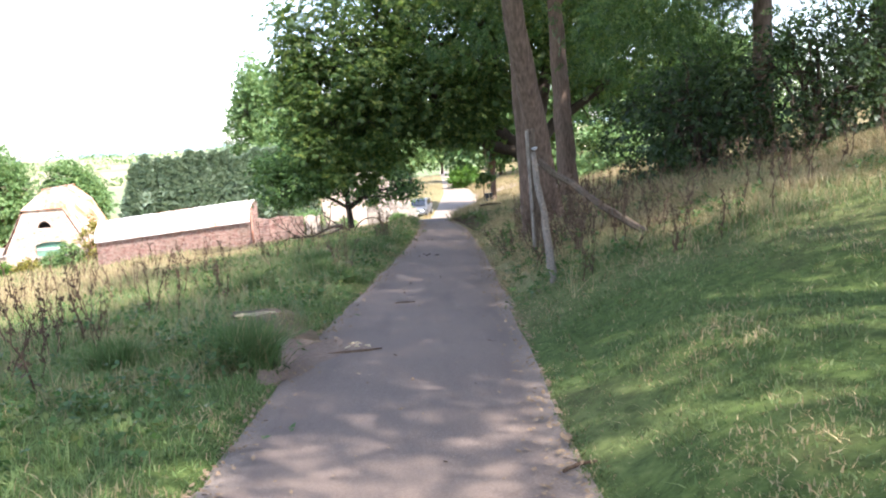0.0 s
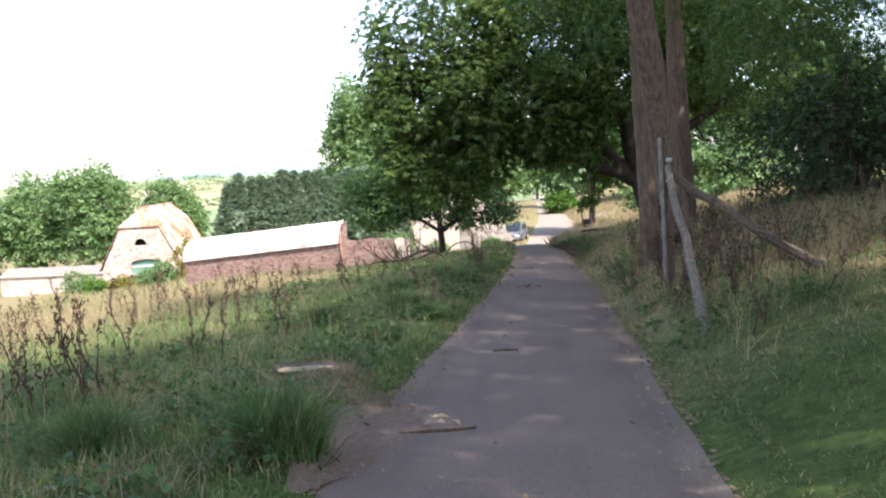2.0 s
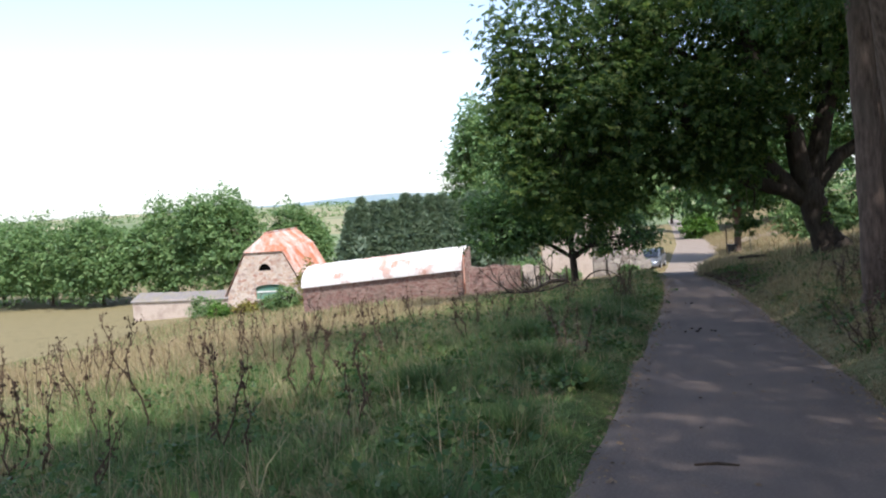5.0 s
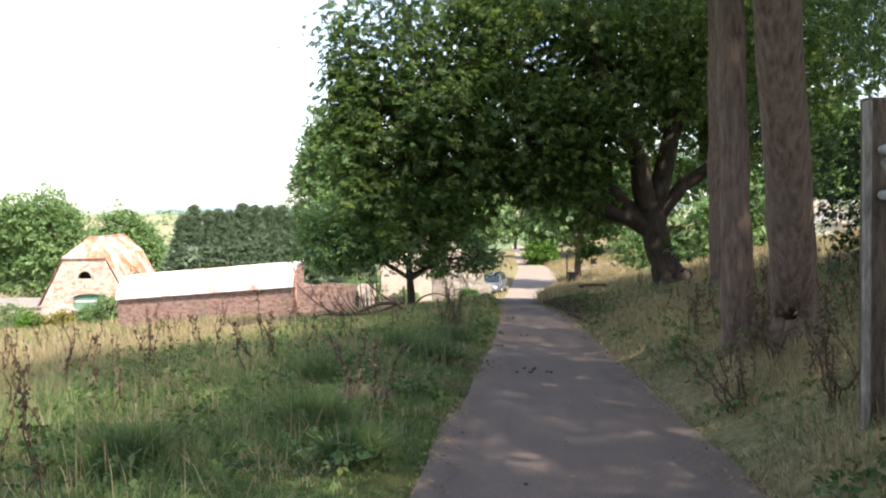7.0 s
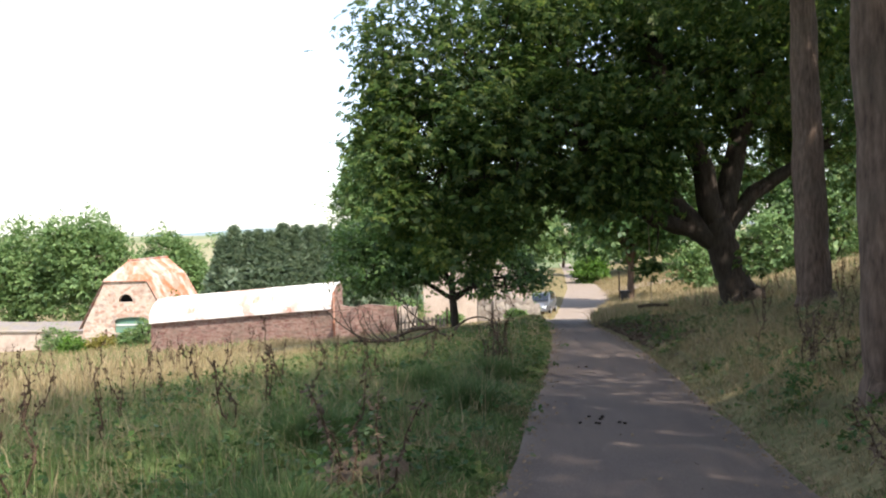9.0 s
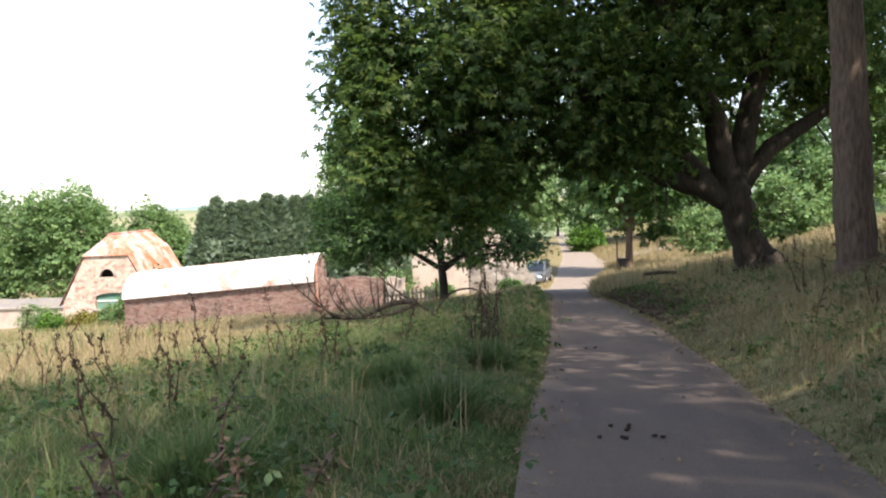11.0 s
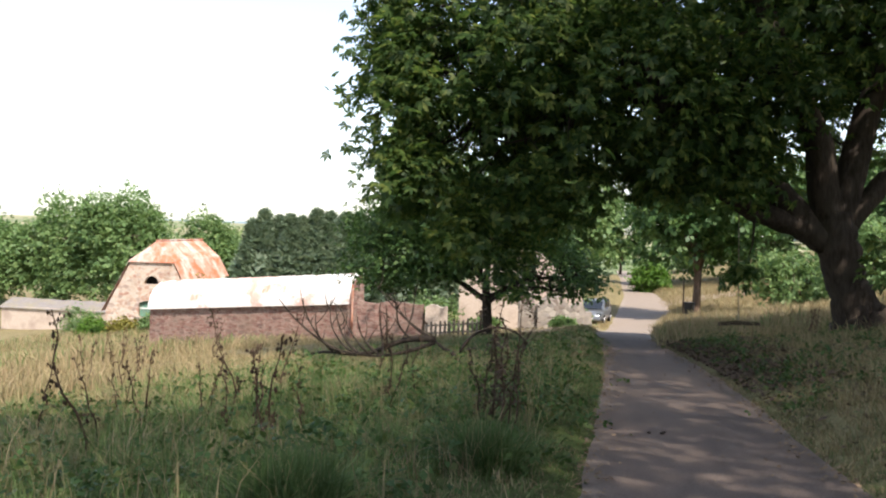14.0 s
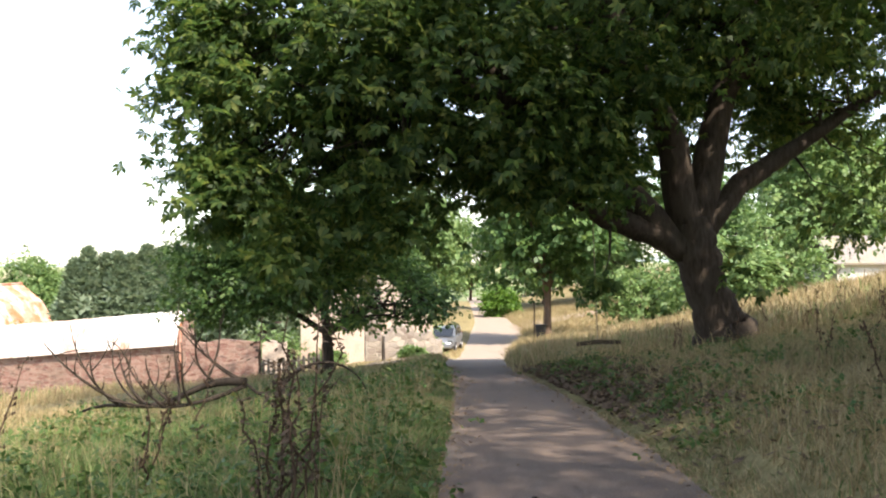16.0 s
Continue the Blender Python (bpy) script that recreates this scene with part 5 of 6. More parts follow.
def plant_weeds(n, y0, y1, d0, d1, side, group, label, big=1.0):
    for _ in range(n):
        y, d = rng.uniform(y0, y1), rng.uniform(d0, d1)
        x = road_left(y) - d if side < 0 else road_right(y) + d
        me = weeds[rng.integers(len(weeds))]
        ob = tagged(new("weed_stalk", me), label, "weed", group)
        s = rng.uniform(0.65, 1.05) * big
        ob.matrix_world = pose(x, y, at_ground(x, y, -0.02), rng.normal(0, 6), rng.normal(0, 6), rng.uniform(0, 360)) @ Matrix.Scale(s, 4)


plant_weeds(75, 11, 34, 2.2, 9.5, -1, "weeds on the open side", "dead brown dock stalk with seed heads in long grass")
plant_weeds(40, 5.5, 14, 2.0, 5.5, -1, "weeds on the open side", "dead brown dock stalk with seed heads in long grass", 0.85)
plant_weeds(70, 11.5, 24, 0.6, 3.0, 1, "weeds on the bank", "dry brown weed stalk on the grassy bank", 0.7)
plant_weeds(60, 16, 44, 8, 18, -1, "weeds on the open side", "dead brown dock stalk with seed heads in long grass", 1.1)
plant_weeds(75, 11.5, 33, 0.7, 6.5, 1, "weeds on the bank", "dry brown weed stalk on the grassy bank", 0.8)
plant_weeds(45, 14, 30, 4.0, 14, 1, "weeds on the bank", "dry brown weed stalk on the grassy bank", 1.0)
plant_weeds(35, 34, 52, 3.0, 12, 1, "weeds on the bank", "dry brown weed stalk on the grassy bank", 0.9)


def curl(start, heading, pitch, length, turn, lift, n=14):
    """A smoothly bending stem."""
    p, pts = Vector(start), [Vector(start)]
    for i in range(n):
        heading += turn / n
        pitch += lift / n
        p = p + Vector((math.cos(heading) * math.cos(pitch), math.sin(heading) * math.cos(pitch), math.sin(pitch))) * (length / n)
        pts.append(Vector(p))
    return pts


def dead_bramble():
    rng = np.random.default_rng(77)
    ob = thing("dead_branch", "fallen bare curling branch lying in the long grass", "branch", pose(-3.85, 36.4, at_ground(-3.85, 36.4) + 0.02) @ Matrix.Scale(1.2, 4))

    def stem(pts, r, name="stem"):
        n = len(pts)
        return part(name, Geo().tube(pts, [r * (1 - 0.72 * i / (n - 1)) for i in range(n)], 6, 0.25, rng), "dark_bark", ob, soft=True)
    stem(limb_path((0.75, -0.1, -0.22), (0.0, 0.0, 0.38), rng, 0.10, 6, 0.05), 0.055)
    main = [Vector((-2.1 * t, 0.25 * t, 0.40 - 0.42 * t + 0.06 * math.sin(9 * t))) for t in np.linspace(0, 1, 13)]
    stem(main, 0.05)
    low = [Vector((-1.5 * t, -0.35 * t, 0.36 - 0.10 * t - 0.16 * math.sin(3.1 * t))) for t in np.linspace(0, 1, 11)]
    stem(low, 0.034)
    for k in range(13):
        src = main if k % 3 else low
        q = src[int(rng.integers(0, len(src) - 3))]
        a0 = math.pi + rng.normal(0, 0.7)
        up = curl(q, a0, rng.uniform(0.1, 0.7), rng.uniform(0.7, 1.45), rng.normal(0, 0.9), rng.uniform(0.4, 1.5), 12)
        stem(up, rng.uniform(0.018, 0.028))
        for _ in range(3):
            p = up[int(rng.integers(4, 12))]
            tw = curl(p, rng.uniform(0, 6.28), rng.uniform(0.2, 1.3), rng.uniform(0.15, 0.45), rng.normal(0, 1.3), rng.normal(0.2, 0.9), 6)
            stem(tw, 0.010, "twig")
    arch_stem = curl((0.35, 0.1, 0.2), 0.2, 1.35, 1.5, 0.3, -2.6, 14)
    stem(arch_stem, 0.026)


dead_bramble()


def dock_plant(x, y, seed, height):
    rng = np.random.default_rng(seed)
    ob = thing("dock_plant", "tall withered dock with crumpled brown leaves", "weed", pose(x, y, at_ground(x, y)), "withered docks")
    leaf = Geo()
    for s in range(5):
        b = Vector((rng.normal(0, 0.22), rng.normal(0, 0.22), height * rng.uniform(0.7, 1.0)))
        pts = limb_path((rng.normal(0, 0.06), rng.normal(0, 0.06), -0.05), b, rng, 0.2, 7)
        part("stem", Geo().tube(pts, [0.010, 0.010, 0.009, 0.008, 0.007, 0.006, 0.005, 0.003], 5), "dead_wood", ob)
        for k in range(80):
            t = rng.uniform(0.25, 1.0)
            p = pts[min(6, int(t * 7))].lerp(pts[min(7, int(t * 7) + 1)], t * 7 % 1) + Vector(rng.normal(0, 0.022, 3))
            a = rng.uniform(0, 6.28)
            d = Vector((math.cos(a), math.sin(a), rng.uniform(-0.9, 0.2))) * rng.uniform(0.03, 0.07)
            w = Vector((-math.sin(a), math.cos(a), rng.uniform(-0.5, 0.5))) * 0.013
            leaf.add([p, p + d * 0.5 + w, p + d, p + d * 0.5 - w], [(0, 1, 2, 3)])
    part("dead_leaves", leaf, "bank_leaf", ob)


dock_plant(-1.78, 28.6, 81, 1.25)
dock_plant(-1.95, 28.9, 82, 1.05)
dock_plant(-2.15, 19.2, 83, 0.9)
dock_plant(2.35, 14.6, 84, 1.05)
dock_plant(2.05, 20.2, 85, 1.0)
dock_plant(3.1, 24.5, 86, 1.1)
for dx, dy, ds, dh in ((1.9, 15.6, 87, 1.0), (2.35, 16.4, 88, 1.15), (1.75, 17.6, 89, 0.9), (2.7, 18.0, 90, 1.2), (2.0, 13.7, 91, 0.8), (1.4, 19.2, 92, 0.8), (1.6, 14.7, 93, 0.7), (2.9, 15.2, 94, 1.0), (2.0, 24.2, 95, 0.8)):
    dock_plant(dx, dy, ds, dh)


def rock(name, label, x, y, size, mat, seed, dz=0.0, rz=0.0):
    rng = np.random.default_rng(seed)
    bm = bmesh.new()
    bmesh.ops.create_icosphere(bm, subdivisions=3, radius=1.0)
    for v in bm.verts:
        k = 1 + 0.35 * noise.noise(v.co * 1.4 + Vector((seed, 0, 0))) + 0.12 * noise.noise(v.co * 4 + Vector((0, seed, 0)))
        v.co = Vector((v.co.x * size[0] * k, v.co.y * size[1] * k, v.co.z * size[2] * k))
    me = bpy.data.meshes.new(name)
    bm.to_mesh(me)
    bm.free()
    return solid(name, me, mat, label, "stone", pose(x, y, at_ground(x, y, dz), 0, 0, rz), soft=True)


rock("mossy_mound", "low mossy stone mound half buried in the verge", -2.05, 24.95, (0.40, 0.36, 0.24), "moss_stone", 3, -0.02, 20)
rock("earth_hump", "low bare earth hump in the verge grass", -2.3, 20.0, (0.42, 0.34, 0.15), "bare_earth", 5, -0.03, 30)
rock("earth_mound", "small earth mound under dead straw at the verge", -2.25, 11.05, (0.62, 0.62, 0.30), "bare_earth", 7, -0.05, 10)
logs = thing("split_log", "weathered split log slab lying on a small earth mound", "log", pose(-2.34, 11.0, at_ground(-2.34, 11.0) + 0.255, 0, 3, 14))
lr = np.random.default_rng(91)
part("slab", Geo().box((0, 0, -0.01), (0.50, 0.26, 0.045), 0, 0.012), "brown_wood", logs)
part("split_edge", Geo().tube(limb_path((-0.2, -0.14, 0.0), (0.28, -0.11, 0.01), lr, 0.05, 6), [0.012, 0.026, 0.022, 0.028, 0.024, 0.026, 0.012], 6, 0.4, lr), "straw_wood", logs, "pale freshly split edge")
part("splinter", Geo().tube(limb_path((-0.05, -0.15, -0.045), (0.28, -0.12, -0.035), lr, 0.06, 6), [0.008, 0.02, 0.016, 0.02, 0.018, 0.014, 0.006], 6, 0.4, lr), "straw_wood", logs)


def earth_apron():
    """Bare soil washed from the verge on to the lane."""
    g = Geo()
    n, rings = 40, 6
    vs = [(-1.62, 9.95, 0.0)]
    for k in range(1, rings + 1):
        for i in range(n):
            a = 2 * math.pi * i / n
            w = 1 + 0.16 * math.sin(3 * a + 1) + 0.10 * math.sin(7 * a + 2) + 0.05 * math.sin(13 * a)
            vs.append((-1.62 + 0.42 * w * math.cos(a) * k / rings, 9.95 + 1.35 * w * math.sin(a) * k / rings, k / rings))
    out = []
    for x, y, q in vs:
        side = max(0.0, float(road_left(y)) - x)
        out.append((x, y, float(road_z(y)) + 0.028 * (1 - q * q) + 0.010 + min(0.11, 0.35 * side)))
    fs = [(0, 1 + i, 1 + (i + 1) % n) for i in range(n)]
    for k in range(rings - 1):
        fs += [(1 + k * n + i, 1 + (k + 1) * n + i, 1 + (k + 1) * n + (i + 1) % n, 1 + k * n + (i + 1) % n) for i in range(n)]
    solid("bare_soil", g.add(out, fs), "soil", "bare brown soil washed from the verge on to the lane", "soil", kind="structure", soft=True)
    r2 = np.random.default_rng(14)
    for i in range(7):
        x, y = -0.98 + r2.normal(0, 0.10), 10.25 + r2.normal(0, 0.09)
        a = r2.uniform(0, 3.1)
        ln = r2.uniform(0.03, 0.07)
        z = float(road_z(y)) + 0.03
        solid("wood_chip", Geo().tube([(x - math.cos(a) * ln, y - math.sin(a) * ln, z), (x, y, z + 0.006), (x + math.cos(a) * ln, y + math.sin(a) * ln, z)], [0.006, 0.014, 0.005], 5, 0.4, r2), "straw_wood", "pale torn wood chip lying on the lane", "wood chip", group="wood chips")


earth_apron()

# ---- small things on the lane ----
rng = np.random.default_rng(33)


def on_road(x, y, dz=0.0):
    return float(road_z(y)) + 0.013 + dz


def stick(pts, r, label):
    solid("stick", Geo().tube([(x, y, on_road(x, y, r * 0.6)) for x, y in pts], [r * 0.8] + [r] * (len(pts) - 2) + [r * 0.5], 6, 0.2, rng), "dead_wood", label, "stick", group="sticks on the lane")


stick([(-1.32, 9.86), (-1.15, 9.90), (-0.95, 9.94), (-0.74, 10.0)], 0.014, "thin broken brown stick lying on the lane")
stick([(-0.78, 14.0), (-0.62, 14.05), (-0.48, 14.0)], 0.012, "thin broken brown stick lying on the lane")
stick([(0.62, 5.3), (0.74, 5.42), (0.88, 5.45)], 0.014, "thin broken brown stick lying on the lane")
for i in range(12):
    x, y = (-0.40 + rng.normal(0, 0.2), 23.7 + rng.normal(0, 0.22)) if i < 9 else (-0.36 + rng.normal(0, 0.05), 29.85 + rng.normal(0, 0.05))
    bm = bmesh.new()
    bmesh.ops.create_icosphere(bm, subdivisions=2, radius=1.0)
    for v in bm.verts:
        v.co = v.co * (0.021 + 0.011 * noise.noise(v.co * 2 + Vector((i, 0, 0))))
        v.co.z *= 0.6
    me = bpy.data.meshes.new("dropping")
    bm.to_mesh(me)
    bm.free()
    solid("dropping", me, "dung", "dark clod of old dung on the lane", "dung", pose(x, y, on_road(x, y, 0.012), 0, 0, i * 40), "clods on the lane", soft=True)


def leaf_litter():
    """Fallen leaves and grit along both edges of the lane."""
    n = 5200
    y = rng.uniform(2.5, 48, n)
    side = rng.random(n) < 0.55
    off = np.abs(rng.normal(0, 0.16, n))
    x = np.where(side, road_right(y) + 0.05 - off, road_left(y) - 0.05 + off)
    stray = rng.random(n) < 0.06
    x = np.where(stray, rng.uniform(road_left(y), road_right(y)), x)
    z = road_z(y) + 0.022
    s = rng.uniform(0.010, 0.034, n)
    a = rng.uniform(0, 6.28, n)
    d = np.stack([np.cos(a), np.sin(a), rng.uniform(-0.3, 0.5, n)], -1) * s[:, None]
    w = np.stack([-np.sin(a), np.cos(a), rng.uniform(-0.3, 0.5, n)], -1) * s[:, None] * 0.6
    c = np.stack([x, y, z + 0.006], -1)
    v = np.stack([c - d, c + w, c + d, c - w], 1).reshape(-1, 3)
    solid("leaf_litter", array_mesh("leaf_litter", v, np.arange(n * 4).reshape(-1, 4)), "litter", "dry brown leaf litter along the lane edges", "leaf litter", kind="stuff")


leaf_litter()


def bank_litter():
    """Brown fallen leaves under the chestnut, on the bare foot of the bank."""
    n = 9000
    y = rng.normal(40, 4.0, n)
    x = road_right(y) + 0.1 + np.abs(rng.normal(0, 1.3, n))
    z = land(x, y) + rng.uniform(0.0, 0.06, n)
    s = rng.uniform(0.02, 0.065, n)
    a = rng.uniform(0, 6.28, n)
    d = np.stack([np.cos(a), np.sin(a), rng.uniform(-0.5, 0.7, n)], -1) * s[:, None]
    w = np.stack([-np.sin(a), np.cos(a), rng.uniform(-0.5, 0.5, n)], -1) * s[:, None] * 0.6
    c = np.stack([x, y, z + 0.02], -1)
    v = np.stack([c - d, c + w, c + d, c - w], 1).reshape(-1, 3)
    solid("fallen_leaves", array_mesh("fallen_leaves", v, np.arange(n * 4).reshape(-1, 4)), "bank_leaf", "brown fallen leaves on the bare foot of the bank", "leaf litter", kind="stuff")


bank_litter()


# ---- grass ----
def blades(name, label, x, y, height, width, dry, per, mat="blade", lean=0.62, spread_r=0.05, seed=0, category="grass", kind="stuff", z=None, m=None):
    rng = np.random.default_rng(seed)
    n = len(x) * per
    X, Y = np.repeat(x, per) + rng.normal(0, 1, n) * np.repeat(np.broadcast_to(spread_r, x.shape), per), np.repeat(y, per) + rng.normal(0, 1, n) * np.repeat(np.broadcast_to(spread_r, x.shape), per)
    Z = land(X, Y) - 0.02 if z is None else np.full(n, z)
    H = np.repeat(height, per) * rng.uniform(0.45, 1.2, n)
    W = np.repeat(np.broadcast_to(width, x.shape), per) * rng.uniform(0.6, 1.3, n)
    a, f = rng.uniform(0, 6.28, n), rng.uniform(0, 6.28, n)
    L = H * np.abs(rng.normal(0, lean, n))
    dx, dy = np.cos(a) * L, np.sin(a) * L
    sx, sy = np.cos(f) * W, np.sin(f) * W
    v = np.empty((n, 5, 3))
    for k, (t, q) in enumerate(((0, 1), (0, -1), (0.55, 0.75), (0.55, -0.75), (1, 0))):
        v[:, k, 0] = X + dx * t ** 2 * 1.2 + sx * q
        v[:, k, 1] = Y + dy * t ** 2 * 1.2 + sy * q
        v[:, k, 2] = Z + H * (t - 0.15 * t * np.minimum(1.5, L / (H + 1e-6)))
    base = np.arange(n)[:, None] * 5
    tris = np.concatenate([base + np.array([[0, 1, 3]]), base + np.array([[0, 3, 2]]), base + np.array([[2, 3, 4]])])
    D = np.clip((rng.random(n) < np.repeat(dry, per)) * rng.uniform(0.55, 1.0, n) + rng.uniform(0, 0.2, n), 0, 1)
    me = array_mesh(name, v.reshape(-1, 3), tris, np.repeat(D, 5))
    return solid(name, me, mat, label, category, m, kind=kind)


def field_noise(x, y):
    return 0.5 + 0.5 * np.sin(1.1 * x + 0.5 * y + 1.3 * np.sin(0.7 * y)) * np.sin(0.8 * y - 0.9 * x + 1.1 * np.sin(0.9 * x))


def clumps(x, y):
    """Tufts and hollows a hand's breadth to half a metre across, 0 to 1."""
    a = np.sin(7.3 * x + 2.1 * np.sin(2.9 * y)) * np.sin(6.1 * y + 1.7 * np.sin(3.7 * x))
    b = np.sin(13.1 * x - 4.3 * y + 1.0) * np.sin(11.7 * y + 3.1 * x)
    return np.clip(0.5 + 0.38 * a + 0.22 * b, 0, 1)


def withered(x, y):
    """Patches where the grass has died back, 0 to 1."""
    return np.clip(1.8 * (np.sin(1.9 * x + 1.4 * np.sin(1.1 * y)) * np.sin(1.5 * y + 1.2 * np.sin(1.6 * x) + 0.8) - 0.25), 0, 1)


rng = np.random.default_rng(200)
n = 30000
y = rng.uniform(1.5, 46, n)
d = 10.5 * rng.random(n) ** 1.5
x = road_left(y) - d - 0.02
cl, wi = clumps(x, y), withered(x, y)
h = np.interp(d, [0, 0.3, 1.0, 3, 10], [0.06, 0.13, 0.22, 0.30, 0.32]) * (0.45 + 0.7 * field_noise(x, y)) * (0.45 + 1.0 * cl) * np.interp(y, [2, 8, 30, 36, 46], [0.75, 1, 0.95, 0.6, 0.4])
blades("meadow_grass", "rough green meadow grass with withered straw patches", x, y, h, 0.0055, np.clip(0.7 * dryness(x, y) + 0.08 + 0.5 * wi, 0, 0.9), 8, lean=0.85, spread_r=0.06, seed=201)
n = 34000
y = 2.0 + 46 * rng.random(n) ** 1.5
d = 9.5 * rng.random(n) ** 1.4
x = road_right(y) + d + 0.02
tall = np.clip((y - 10.2) / 3.5 - 0.12 * np.abs(d - 3) * (y < 15), 0, 1)
bare = np.exp(-((y - 40) / 4.5) ** 2) * np.exp(-(d / 1.8) ** 2)
keep = rng.random(n) > 0.85 * bare
y, d, x, tall, bare = y[keep], d[keep], x[keep], tall[keep], bare[keep]
cl, wi = clumps(x, y), withered(x, y)
h = (1 - 0.6 * bare) * (np.interp(d, [0, 0.3, 1.0], [0.04, 0.065, 0.085]) * (1 - tall) + tall * np.interp(d, [0, 0.4, 1.2, 4], [0.08, 0.16, 0.28, 0.36])) * (0.45 + 0.6 * field_noise(x, y)) * (0.5 + 0.9 * cl)
blades("bank_grass_shaded", "rough green and straw-coloured grass on the bank", x, y, h, 0.0055, np.clip(0.85 * dryness(x, y) + 0.08 + 0.45 * wi, 0, 0.95), 8, "bank_blade_shaded", lean=0.85, spread_r=0.06, seed=202)
n = 9000
y = rng.uniform(44, 120, n) 
d = 0.1 + 24 * rng.random(n) ** 1.3
x = road_right(y) + d
blades("dry_grass", "golden dry grass on the sunny slope", x, y, 0.35 + 0.3 * field_noise(x, y), 0.016, dryness(x, y), 6, spread_r=0.15, seed=203)
n = 9000
y = rng.uniform(40, 104, n)
x = road_left(y) - 14 - 42 * rng.random(n)
blades("dry_grass", "pale straw-coloured meadow grass below the farm", x, y, 0.4 + 0.35 * field_noise(0.4 * x, 0.4 * y), 0.03, np.clip(dryness(x, y) - 0.25, 0, 1), 5, spread_r=0.25, seed=206)
n = 12000
y = rng.uniform(22, 82, n)
d = np.where(y < 46, 8, 0.2) + 22 * rng.random(n) ** 1.3
x = road_left(y) - d
keep = ~((x < -1.2) & (y > 62)) | (x > -1.0)
x, y = x[keep], y[keep]
blades("dry_grass", "pale straw-coloured meadow grass below the farm", x, y, (0.3 + 0.25 * field_noise(x, y)) * np.where((x > -13) & (y > 38), 0.5, 1.0), 0.011, np.clip(dryness(x, y) + 0.1, 0, 1), 6, spread_r=0.14, seed=204)


n = 2600
y = rng.uniform(5, 42, n)
d = 0.4 + 7 * rng.random(n) ** 1.3
x = np.where(rng.random(n) < 0.6, road_left(y) - d, road_right(y) + d + 0.3)
keep = ((x < 0) & (y > 9)) | (y > 11)
y, x = y[keep], x[keep]
blades("seeding_grass", "pale arching straw stalks standing over the grass", x, y, 0.34 + 0.3 * field_noise(y, x), 0.004, np.full(len(x), 0.97), 3, lean=0.5, spread_r=0.06, seed=205)


def tussock(x, y, rad, height, seed, label="dense dark green grass tussock beside the lane"):
    r2 = np.random.default_rng(seed)
    k = 130
    a, q = r2.uniform(0, 6.28, k), rad * np.sqrt(r2.random(k)) * 0.55
    blades("grass_tussock", label, x + np.cos(a) * q, y + np.sin(a) * q, np.full(k, height), 0.005, np.full(k, 0.08), 14, "tussock", 0.75, 0.05, seed, "grass", kind="thing").pop("kind", None)


for tx, ty, tr, th, ts in ((-1.98, 9.05, 0.46, 0.52, 301), (-2.3, 11.9, 0.45, 0.5, 302), (-3.3, 9.0, 0.4, 0.5, 303), (-2.2, 14.5, 0.4, 0.45, 304), (-1.85, 23.6, 0.5, 0.6, 305), (-2.4, 18.2, 0.45, 0.55, 306), (-3.1, 21.5, 0.5, 0.55, 307), (-1.75, 27.2, 0.4, 0.5, 308), (-2.6, 25.4, 0.5, 0.55, 309), (-3.6, 17.0, 0.5, 0.5, 310), (-1.9, 17.2, 0.35, 0.4, 311)):
    tussock(tx, ty, tr * (1.0 if ts == 301 else 0.85), th * (1.0 if ts == 301 else 0.75), ts)


def straw_mound(x, y, rad, seed):
    """Dead bent straw hanging over the earth mound."""
    r2 = np.random.default_rng(seed)
    for zz, q, k in ((0.02, 1.0, 90), (0.12, 0.8, 70), (0.2, 0.62, 40)):
        a = r2.uniform(0, 6.28, k)
        blades("straw_tuft", "bent dead straw over a small earth mound", x + np.cos(a) * rad * q, y + np.sin(a) * rad * q, np.full(k, 0.15), 0.0045, np.full(k, 0.62), 7, "blade", 1.1, 0.06, seed + k, z=at_ground(x, y, zz))


straw_mound(-2.25, 11.05, 0.52, 330)


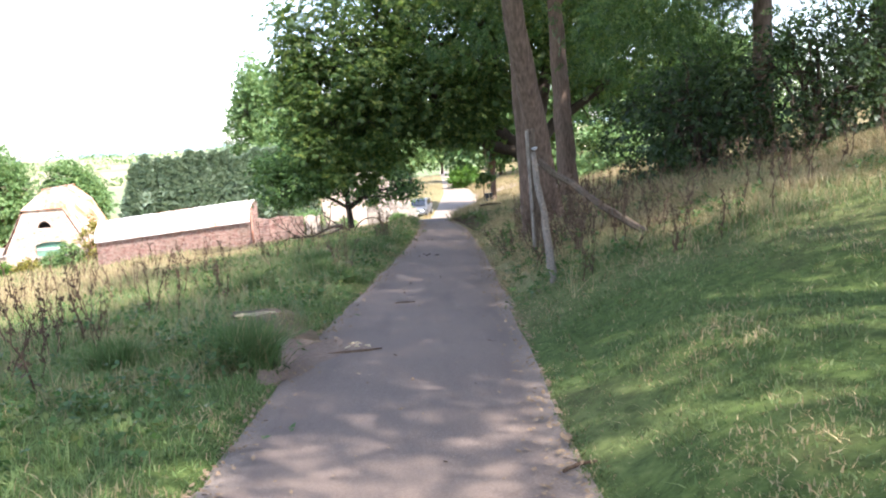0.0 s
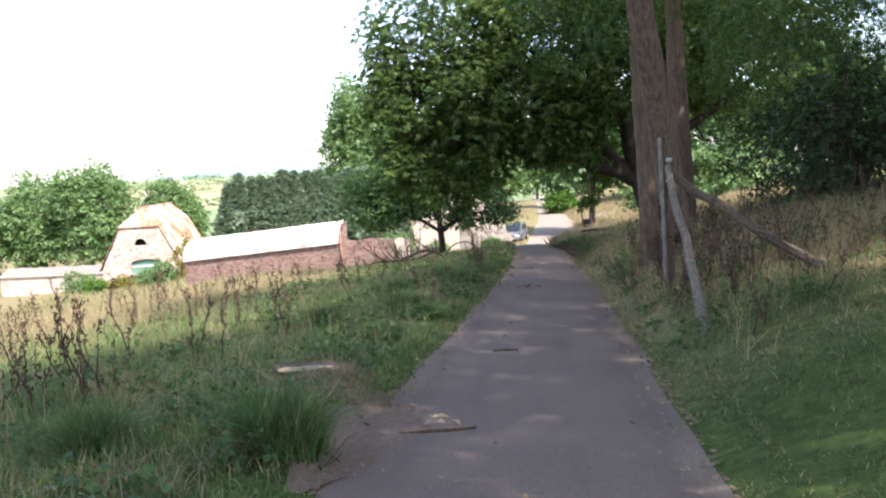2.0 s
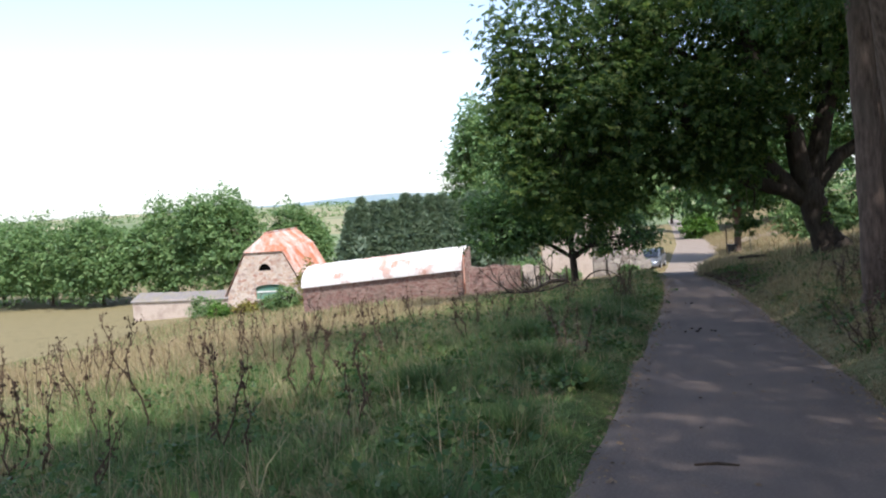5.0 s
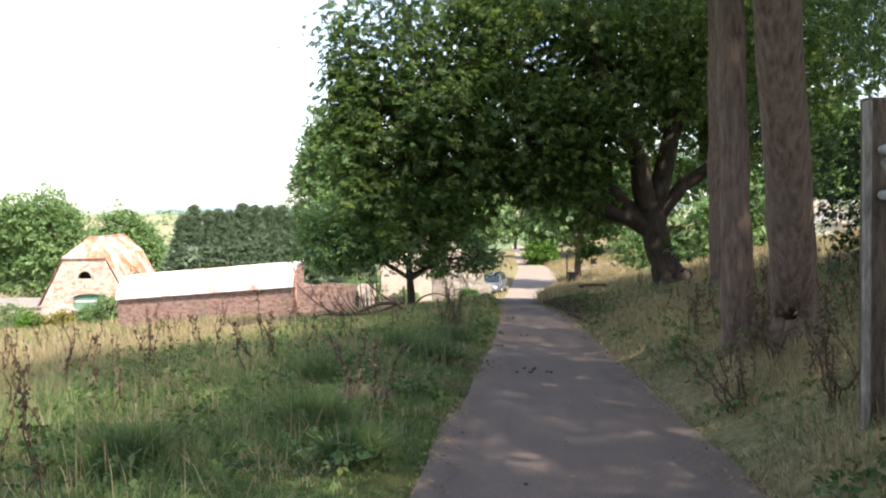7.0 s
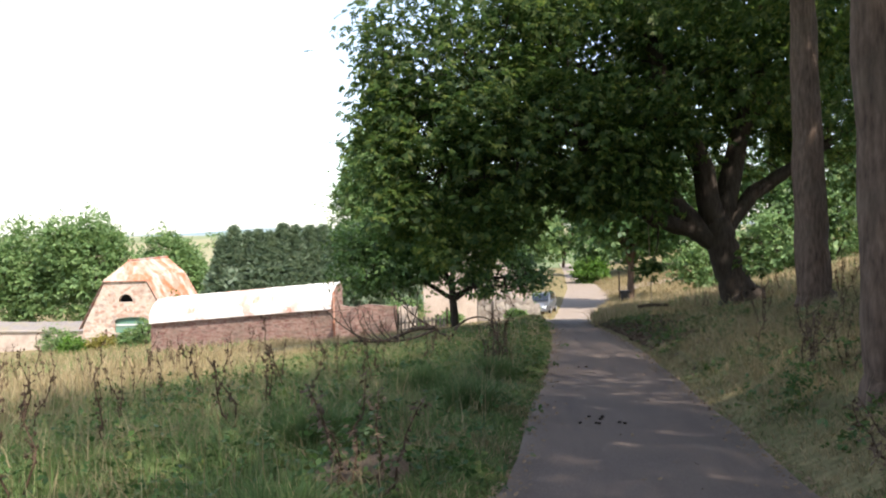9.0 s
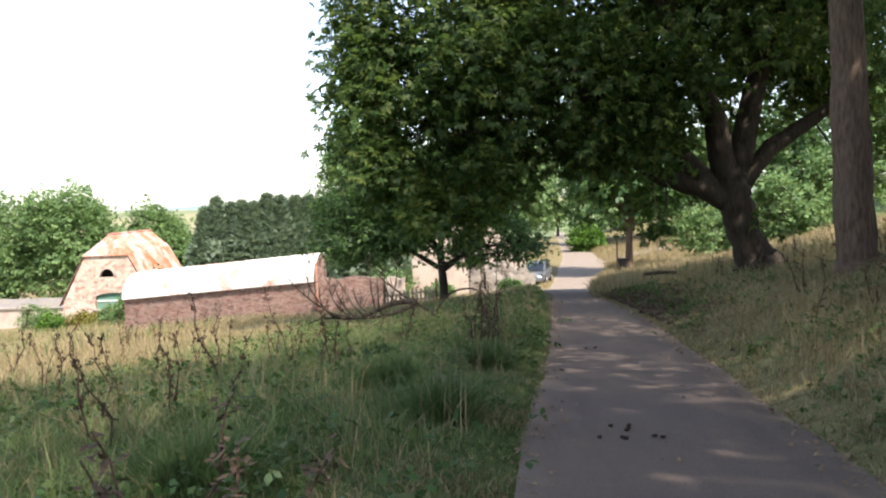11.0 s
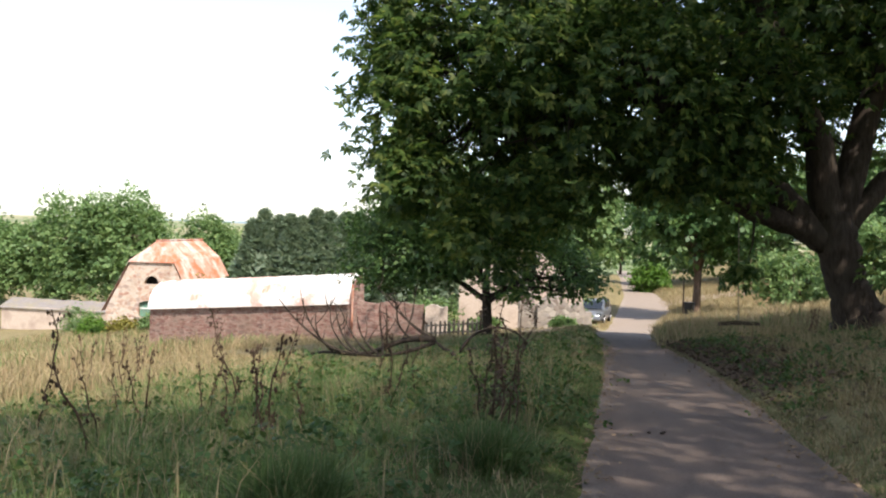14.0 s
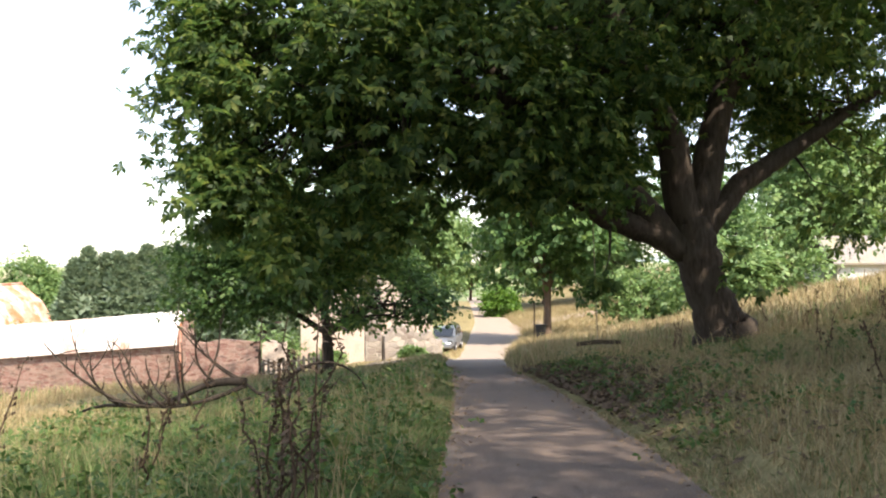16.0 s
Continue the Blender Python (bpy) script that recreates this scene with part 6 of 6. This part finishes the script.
def verge_weeds():
    """Low nettles, docks and brambles among the grass."""
    r2 = np.random.default_rng(500)
    pts, outs = [], []
    for _ in range(560):
        y = r2.uniform(4, 44)
        left = r2.random() < 0.6
        d = 0.35 + 6.5 * r2.random() ** 1.4
        if not left and y < 11.5:
            continue
        x = road_left(y) - d if left else road_right(y) + d
        k, rad, hh = int(r2.integers(22, 70)), r2.uniform(0.1, 0.32), r2.uniform(0.12, 0.4)
        q = r2.normal(0, 1, (k, 3)) * np.array([rad, rad, 0])
        q[:, 2] = r2.uniform(0.05, 1, k) * hh
        c = np.array([x, y, 0]) + q
        c[:, 2] += land(c[:, 0], c[:, 1])
        pts.append(c)
        outs.append(np.stack([q[:, 0] / rad, q[:, 1] / rad, np.full(k, 0.3)], -1) * 0.6)
    me = leaves_mesh("verge_weeds", np.concatenate(pts), np.concatenate(outs), "simple", 0.075, r2, 0.2)
    solid("verge_weeds", me, "weed_leaf", "low green leafy weeds among the verge grass", "weeds", kind="stuff")


verge_weeds()


# ---- distance ----
def far_woods():
    """Hedgerows and copses on the far slopes."""
    r2 = np.random.default_rng(400)
    pts, outs = [], []
    for _ in range(150):
        rr, a = r2.uniform(330, 1900), radians(r2.uniform(-75, 40))
        cx, cy = math.sin(a) * rr, 20 + math.cos(a) * rr
        k = int(r2.integers(3, 9))
        ang = r2.uniform(-0.3, 0.3) + (1.57 if r2.random() < 0.12 else 0)
        for j in range(k):
            px, py = cx + math.cos(ang) * (j - k / 2) * 11, cy + math.sin(ang) * (j - k / 2) * 11
            s = r2.uniform(1.8, 4.2)
            q = r2.normal(0, 1, (36, 3))
            q /= np.linalg.norm(q, axis=1, keepdims=True)
            pts.append(np.array([px, py, at_ground(px, py) + s * 0.8]) + q * np.array([s * 1.6, s * 1.6, s]))
            outs.append(q)
    me = leaves_mesh("far_woods", np.concatenate(pts), np.concatenate(outs), "simple", 2.6, r2, 0.0)
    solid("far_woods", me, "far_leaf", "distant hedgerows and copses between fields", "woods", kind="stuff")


far_woods()


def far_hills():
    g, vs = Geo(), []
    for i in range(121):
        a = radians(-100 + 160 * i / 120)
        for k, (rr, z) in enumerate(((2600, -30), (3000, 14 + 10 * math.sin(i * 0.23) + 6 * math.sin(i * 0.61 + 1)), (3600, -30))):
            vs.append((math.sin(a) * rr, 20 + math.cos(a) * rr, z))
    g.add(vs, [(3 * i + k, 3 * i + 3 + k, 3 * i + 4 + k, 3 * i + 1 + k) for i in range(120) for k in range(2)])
    solid("backdrop", g, "hill", "hills along the horizon with pale haze in their colour", "hills", kind="structure", soft=True)


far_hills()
